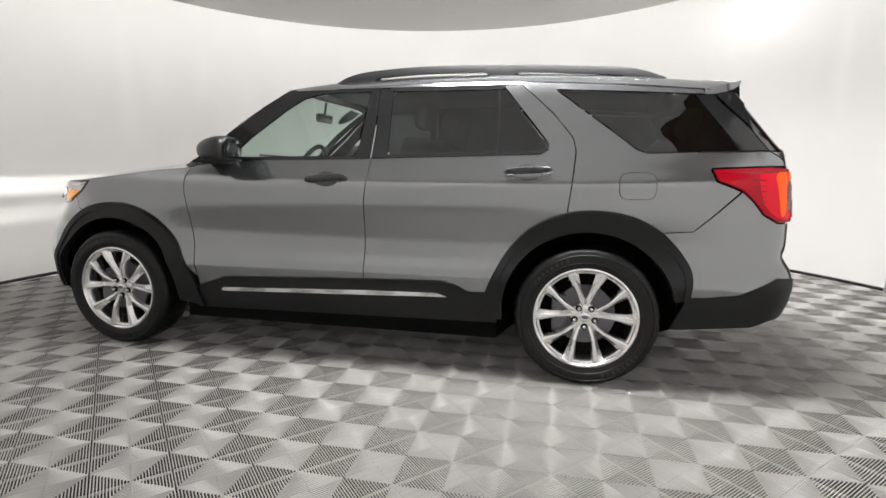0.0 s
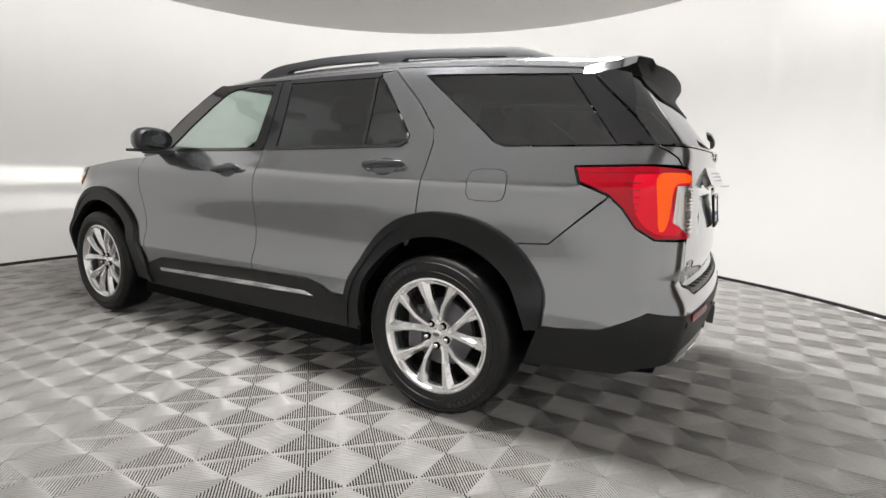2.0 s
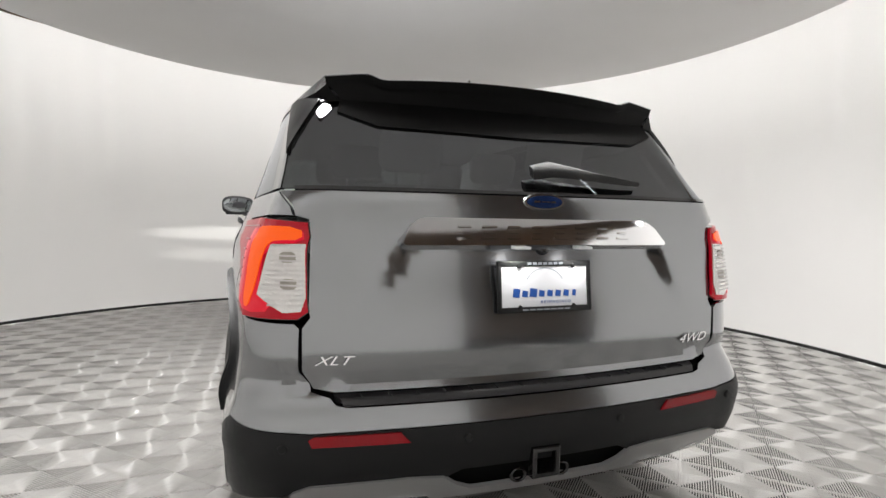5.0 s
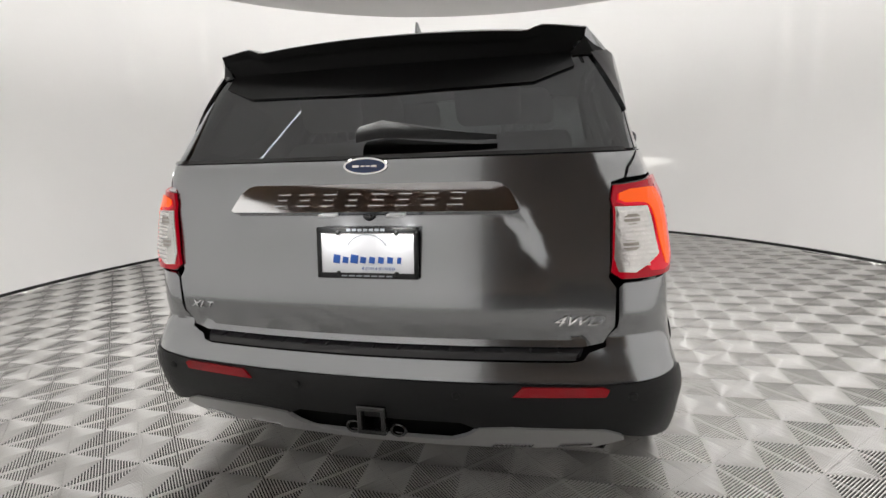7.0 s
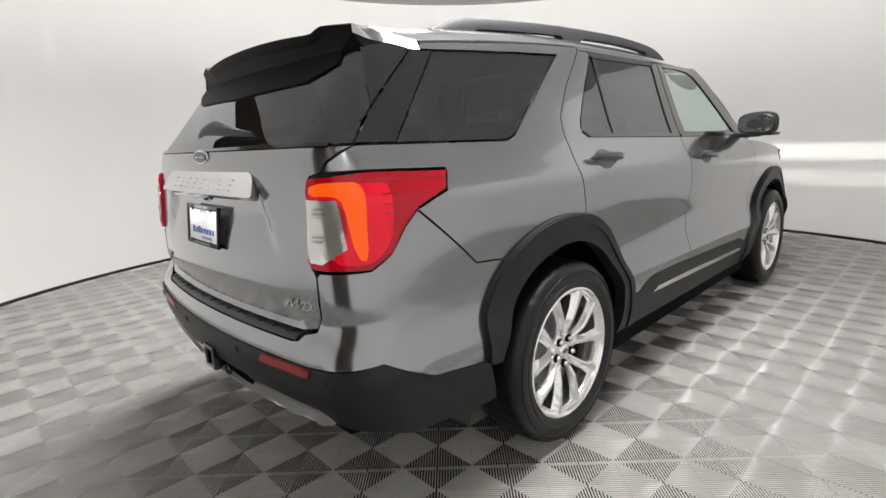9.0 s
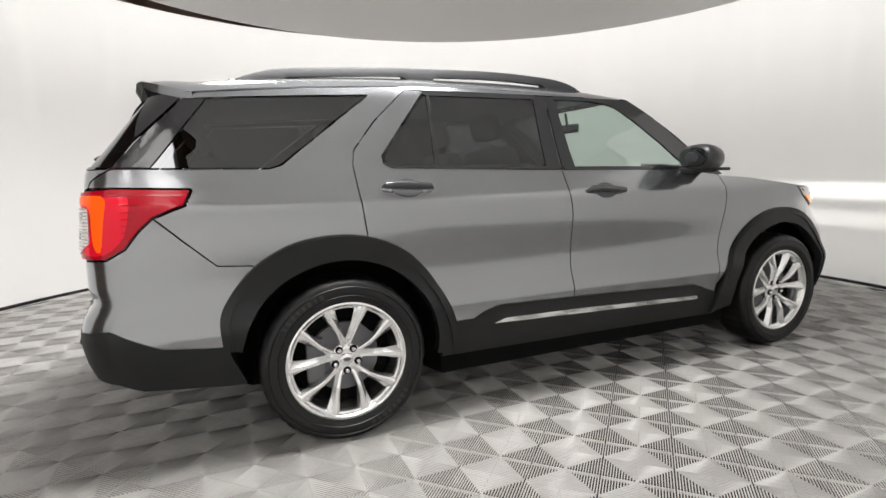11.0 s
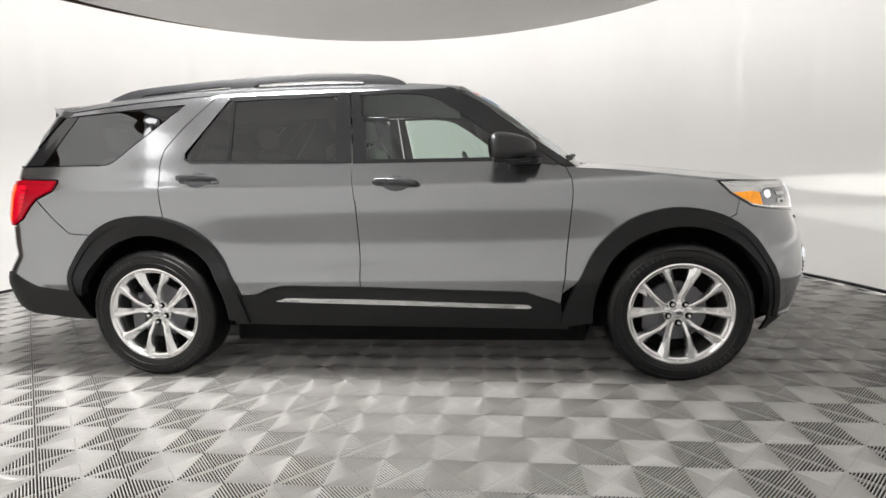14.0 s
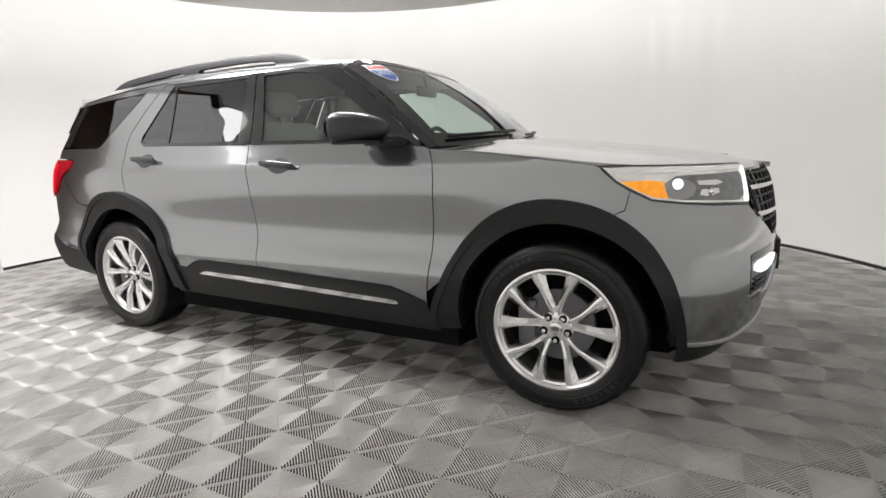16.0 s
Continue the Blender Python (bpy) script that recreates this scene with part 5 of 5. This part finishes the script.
# ---- details: front ----
sfp = lambda y, z: (s_front(y, z), z)
DRL = mat("daytime_lamp", (0.8, 0.82, 0.85), rough=0.2, emit=0.8, emit_color=(0.95, 0.98, 1.0))
BEZEL = mat("lamp_bezel_grey", (0.16, 0.165, 0.17), rough=0.20, metal=0.8, coat=1.0, vary=0.3, vary_scale=25, bump=0.5, bump_scale=40)
lamps = (hlamp[0], hlamp[1])
BOWL = mat("faceted_reflector", (0.30, 0.30, 0.31), rough=0.15, metal=1.0, bump=1.0, bump_scale=38)
panel("lamp_bezel", [(-1.925, 1.046), sfp(0.55, 1.046), sfp(0.60, 0.930), (-2.10, 0.941), (-1.945, 0.957)], on_side, BEZEL, lamps, mirror=True, off=0.0085, thick=0.004, rounding=1, step=0.02, label="smoked inner lamp bezel")
panel("amber_marker", [(-1.762, 1.030), (-1.862, 1.034), (-1.915, 1.026), (-1.936, 0.960), (-1.883, 0.968), (-1.815, 1.000)], on_side, AMBER, lamps, mirror=True, off=0.011, thick=0.004, rounding=0, step=0.02, label="amber side marker, lit")
panel("daytime_strip", [sfp(0.557, 1.064), sfp(0.535, 1.064), sfp(0.577, 0.925), sfp(0.60, 0.925)], on_side, DRL, lamps, mirror=True, off=0.011, thick=0.004, rounding=0, step=0.02, label="lit white daytime strip")
panel("upper_strip", [(-1.73, 1.080), (-2.0, 1.075), sfp(0.545, 1.068), sfp(0.545, 1.056), (-2.0, 1.060), (-1.755, 1.062)], on_side, CHROME, lamps, mirror=True, off=0.010, thick=0.004, rounding=0, step=0.02)
panel("reflector_bowl", [(-1.918, 1.020), (-1.955, 1.036), (-2.00, 1.030), (-2.035, 1.000), (-2.02, 0.962), (-1.97, 0.952), (-1.925, 0.970)], on_side, BOWL, lamps, mirror=True, off=0.0105, thick=0.005, rounding=1, step=0.012, label="bright reflector bowl")
panel("reflector_blade", [(-2.03, 1.022), (-2.10, 1.022), (-2.125, 1.010), (-2.10, 1.002), (-2.04, 1.006)], on_side, CHROME, lamps, mirror=True, off=0.0115, thick=0.004, rounding=0, step=0.02)
panel("reflector_blade", [(-2.05, 0.988), (-2.11, 0.990), (-2.115, 0.972), (-2.07, 0.962), (-2.045, 0.968)], on_side, CHROME, lamps, mirror=True, off=0.0115, thick=0.004, rounding=0, step=0.02)


def front_small(sg):
    hl_ = hlamp[0] if sg > 0 else hlamp[1]
    for s_, z_, r in ((-1.965, 1.014, 0.017), (-2.085, 0.979, 0.013)):
        p = on_side((s_, z_))
        nn = -normal_of(on_side, (s_, z_))
        v_, f_ = lathe([(0.001, 0.012), (r * 0.6, 0.010), (r, 0.004), (r * 1.25, 0.006), (r * 1.3, 0.0)], 24)
        mm = Matrix.Translation(p + nn * 0.011) @ nn.to_track_quat("Z", "Y").to_matrix().to_4x4()
        vv = [mm @ Vector(q) for q in v_]
        from_arrays("projector", [(q.x, q.y * sg, q.z) for q in vv], f_ if sg > 0 else [t[::-1] for t in f_], DRL if s_ > -2.0 else CHROME, hl_, "round projector lens")


both(front_small)
bumps = (fbump[0], fbump[1])
# no hollow here: gloss black on the bumper gives the recess its dark
panel("fog_lamp_surround", [sfp(0.685, 0.712), sfp(0.645, 0.722), sfp(0.445, 0.728), sfp(0.395, 0.69), sfp(0.445, 0.625), sfp(0.555, 0.60), sfp(0.565, 0.562), sfp(0.680, 0.545)], on_side, GLOSSBLACK, bumps, mirror=True, off=0.002, thick=0.004, rounding=0, step=0.03, label="flat gloss black panel standing in for the shaded fog lamp recess")
panel("fog_lamp", [sfp(0.673, 0.684), sfp(0.435, 0.690), sfp(0.430, 0.66), sfp(0.545, 0.634), sfp(0.673, 0.636)], on_side, DRL, bumps, mirror=True, off=0.014, thick=0.016, rounding=1, step=0.03, label="lit white fog lamp")
for k_ in range(3):
    z0_ = 0.618 - 0.022 * k_
    panel("vent_blade", [sfp(0.673, z0_), sfp(0.575, z0_ + 0.004), sfp(0.575, z0_ - 0.006), sfp(0.673, z0_ - 0.010)], on_side, CLAD, bumps, mirror=True, off=0.008, thick=0.008, rounding=0, step=0.03)
panel("recess_lip", [sfp(0.685, 0.536), sfp(0.555, 0.548), sfp(0.445, 0.605), sfp(0.385, 0.67), sfp(0.360, 0.65), sfp(0.420, 0.57), sfp(0.535, 0.512), sfp(0.685, 0.500)], on_side, PAINT, bumps, mirror=True, off=0.016, thick=0.03, rounding=0, step=0.03, label="grey painted recess lip")
for z0_ in (0.975, 0.862):
    panel("grille_bar", [sfp(0.545, z0_ + 0.010), sfp(0.0, z0_ + 0.006), sfp(0.0, z0_ - 0.006), sfp(0.535, z0_ - 0.008)], on_side, CHROME, car, mirror=True, off=0.008, thick=0.02, rounding=0, step=0.03, label="chrome grille bar")
for r_ in range(9):
    z0_ = 0.765 + 0.034 * r_
    ye_ = 0.40 if z0_ < 0.80 else 0.51
    panel("grille_mesh_bar", [sfp(ye_, z0_ + 0.004), sfp(0.0, z0_ + 0.004), sfp(0.0, z0_ - 0.004), sfp(ye_, z0_ - 0.004)], on_side, CLAD, car, mirror=True, off=-0.002, thick=0.012, rounding=0, step=0.05)
for c_ in range(10):
    y0_ = 0.03 + 0.055 * c_
    panel("grille_mesh_bar", [sfp(y0_ + 0.012, 1.05), sfp(y0_ + 0.004, 1.05), sfp(y0_ - 0.012, 0.86 if c_ > 7 else 0.77), sfp(y0_ - 0.004, 0.86 if c_ > 7 else 0.77)], on_side, CLAD, car, mirror=True, off=0.0, thick=0.012, rounding=0, step=0.05)
part("plate_holder", box_bm((-2.408, 0.0, 0.62), (0.022, 0.33, 0.15), bevel=0.006), CLAD, car, "black front plate holder")

# windscreen surround, wipers, sticker
panel("screen_border", [(0.90, 0.02), (0.995, 0.02), (0.995, 0.98), (0.925, 0.98)], on_shield, GLOSSBLACK, car, mirror=True, off=0.002, thick=0.003, rounding=0, step=0.08, out=-1)
panel("screen_border", [(-0.99, 0.0), (0.99, 0.0), (0.92, 0.12), (0.5, 0.085), (-0.5, 0.085), (-0.92, 0.12)], on_shield, GLOSSBLACK, car, off=0.003, thick=0.003, rounding=0, step=0.08, out=-1)
panel("screen_border", [(-0.95, 0.94), (0.95, 0.94), (0.97, 0.995), (-0.97, 0.995)], on_shield, GLOSSBLACK, car, off=0.003, thick=0.003, rounding=0, step=0.08, out=-1)
panel("cowl", [(-0.99, -0.06), (0.99, -0.06), (0.985, 0.03), (-0.985, 0.03)], on_shield, CLAD, car, off=-0.004, thick=0.01, rounding=0, step=0.08, out=-1, label="black cowl panel")


def stick(name, pts, r, material, parent, label=""):
    vv, ff = [], []
    pts = [Vector(p) for p in pts]
    for i, p in enumerate(pts):
        d = (pts[min(i + 1, len(pts) - 1)] - pts[max(i - 1, 0)]).normalized()
        u = d.cross(Vector((0, 0, 1))).normalized()
        w_ = d.cross(u)
        for j in range(8):
            a = 2 * math.pi * j / 8
            vv.append(p + u * r * math.cos(a) + w_ * r * math.sin(a))
    for i in range(len(pts) - 1):
        for j in range(8):
            ff.append((i * 8 + j, i * 8 + (j + 1) % 8, (i + 1) * 8 + (j + 1) % 8, (i + 1) * 8 + j))
    return from_arrays(name, vv, ff, material, parent, label)


up_ = Vector((-0.4, 0, 0.9))
for u0, u1 in ((0.86, 0.12), (-0.02, -0.80)):
    stick("wiper", [on_shield((u0 + (u1 - u0) * k / 8, 0.055 + 0.045 * k / 8)) + up_ * 0.02 for k in range(9)], 0.009, CLAD, car, "black windscreen wiper")
sc_u, sc_v, sw, sh_ = 0.79, 0.79, 0.105, 0.13
outline_s = [(-1, 1), (-0.35, 0.86), (0.35, 0.86), (1, 1), (1.05, 0.3), (0.85, -0.35), (0.45, -0.8), (0, -1), (-0.45, -0.8), (-0.85, -0.35), (-1.05, 0.3)]
sticker = panel("window_sticker", [(sc_u + a * sw, sc_v + b_ * sh_) for a, b_ in outline_s], on_shield, WHITE, car, off=0.004, thick=0, rounding=0, step=0.03, out=-1, label="red, white and blue shield sticker")[0]
panel("sticker_blue", [(sc_u + a * sw * 0.9, sc_v + b_ * sh_ * 0.9) for a, b_ in outline_s[4:]] + [], on_shield, BLUE, sticker, off=0.0052, thick=0, rounding=0, step=0.03, out=-1)
panel("sticker_red", [(sc_u + a * sw * 0.9, sc_v + b_ * sh_ * 0.9) for a, b_ in ((-0.95, 0.95), (-0.35, 0.82), (0.35, 0.82), (0.95, 0.95), (1.0, 0.48), (-1.0, 0.48))], on_shield, REDPRINT, sticker, off=0.0052, thick=0, rounding=0, step=0.03, out=-1)
p0 = on_shield((sc_u, sc_v - 0.01))
du = (on_shield((sc_u - 0.02, sc_v - 0.01)) - on_shield((sc_u + 0.02, sc_v - 0.01))).normalized()
nn = normal_of(on_shield, (sc_u, sc_v))
nn = nn if nn.z > 0 else -nn
dv = nn.cross(du)
mm = Matrix((du, dv, nn)).transposed().to_4x4()
mm.translation = p0 + nn * 0.007
text("sticker_year", "2021", 0.072, mm, WHITE, sticker, 0.0003, shear=0.25)

# ---- interior ----


def seat(x, y, w_, back, parent):
    s = tagged(new("seat"), "light grey cloth seat")
    s.parent = parent
    tilt = Matrix.Rotation(math.radians(16), 4, "Y")
    part("cushion", box_bm((x - 0.12, y, 0.80), (0.50, w_, 0.17), bevel=0.05), SEATG, s)
    part("backrest", box_bm((x + 0.20, y, 1.09), (0.15, w_ * 0.95, back), tilt, bevel=0.055), SEATG, s)
    part("headrest", box_bm((x + 0.30, y, 1.09 + back / 2 + 0.12), (0.10, w_ * 0.52, 0.17), tilt, bevel=0.045), SEATG, s)
    for d in (-0.05, 0.05):
        stick("headrest_post", [(x + 0.27, y + d, 1.09 + back / 2 - 0.02), (x + 0.295, y + d, 1.09 + back / 2 + 0.08)], 0.006, CHROME, s)


for y_ in (-0.38, 0.38):
    seat(0.18, y_, 0.52, 0.60, car)
    seat(1.02, y_, 0.50, 0.56, car)
    seat(1.80, y_ * 0.8, 0.46, 0.50, car)
part("dashboard", box_bm((-0.72, 0, 1.10), (0.42, 1.56, 0.20), bevel=0.06), SEATM, car, "black dashboard")
vv, ff = [], []
wm = Matrix.Translation((-0.36, -0.38, 1.16)) @ Matrix.Rotation(math.radians(-66), 4, "Y")
for k in range(40):
    for j in range(10):
        a, b2 = 2 * math.pi * k / 40, 2 * math.pi * j / 10
        r = 0.18 + 0.016 * math.cos(b2)
        vv.append(wm @ Vector((r * math.cos(a), r * math.sin(a), 0.016 * math.sin(b2))))
        ff.append((k * 10 + j, ((k + 1) % 40) * 10 + j, ((k + 1) % 40) * 10 + (j + 1) % 10, k * 10 + (j + 1) % 10))
sw_ = from_arrays("steering_wheel", vv, ff, SEATM, car, "black steering wheel")
part("wheel_boss", box_bm((0, 0, 0), (0.10, 0.30, 0.04), bevel=0.015), SEATM, sw_).matrix_basis = wm
part("inside_mirror", box_bm((-0.42, 0.0, 1.545), (0.03, 0.25, 0.065), bevel=0.014), GLOSSBLACK, car, "black inside mirror")
stick("mirror_stem", [(-0.42, 0, 1.57), (-0.40, 0, 1.66)], 0.01, GLOSSBLACK, car)


def on_liner(p):
    return on_roof(p) - Vector((0, 0, 0.035))


panel("headliner", [(-0.25, -0.93), (-0.25, 0.93), (2.0, 0.93), (2.0, -0.93)], on_liner, SEATL, car, step=0.12, rounding=0, thick=0, out=-1, label="light grey headliner")

# ---- lamps of the car, shining on the wall ahead ----
for sg in (1, -1):
    for x_, y_, z_, e_, dip in ((-2.36, 0.66, 1.01, 55, 1.5), (-2.42, 0.66, 0.70, 22, 1.0)):
        li = bpy.data.lights.new("headlight_beam", "SPOT")
        li.energy, li.spot_size, li.spot_blend, li.color, li.shadow_soft_size = e_, radians(110), 0.5, (1.0, 0.98, 0.93), 0.02
        ob = new("headlight_beam", li)
        ob.matrix_basis = look((x_, y_ * sg, z_), (x_ - 4, y_ * sg * 1.6, z_ - 4 * math.tan(radians(dip)))) @ Matrix.Diagonal((1, 0.055, 1, 1))

# ---- floor tiles ----
near = sorted(range(len(tile_centres)), key=lambda k: abs(math.hypot(tile_centres[k][0] - 0.6, tile_centres[k][1]) - 2.4))
tile_me = bpy.data.meshes.new("floor_tile")
tile_me.from_pydata(TILE_V, [], TILE_F)
tile_me.materials.append(TILEM)
tile_me.polygons.foreach_set("use_smooth", [True] * len(tile_me.polygons))
for k in near[:300]:
    ob = new("floor_tile", tile_me)
    ob.location = (tile_centres[k][0], tile_centres[k][1], 0)
    ob.parent = floor
rv, rf = [], []
for k in near[300:]:
    x, y = tile_centres[k]
    o = len(rv)
    rv += [(a + x, b + y, c) for a, b, c in TILE_V]
    rf += [tuple(i + o for i in t) for t in TILE_F]
rest = from_arrays("floor_tile_field", rv, rf, TILEM, floor, smooth=True, kind="stuff", label="further ribbed grey floor tiles")
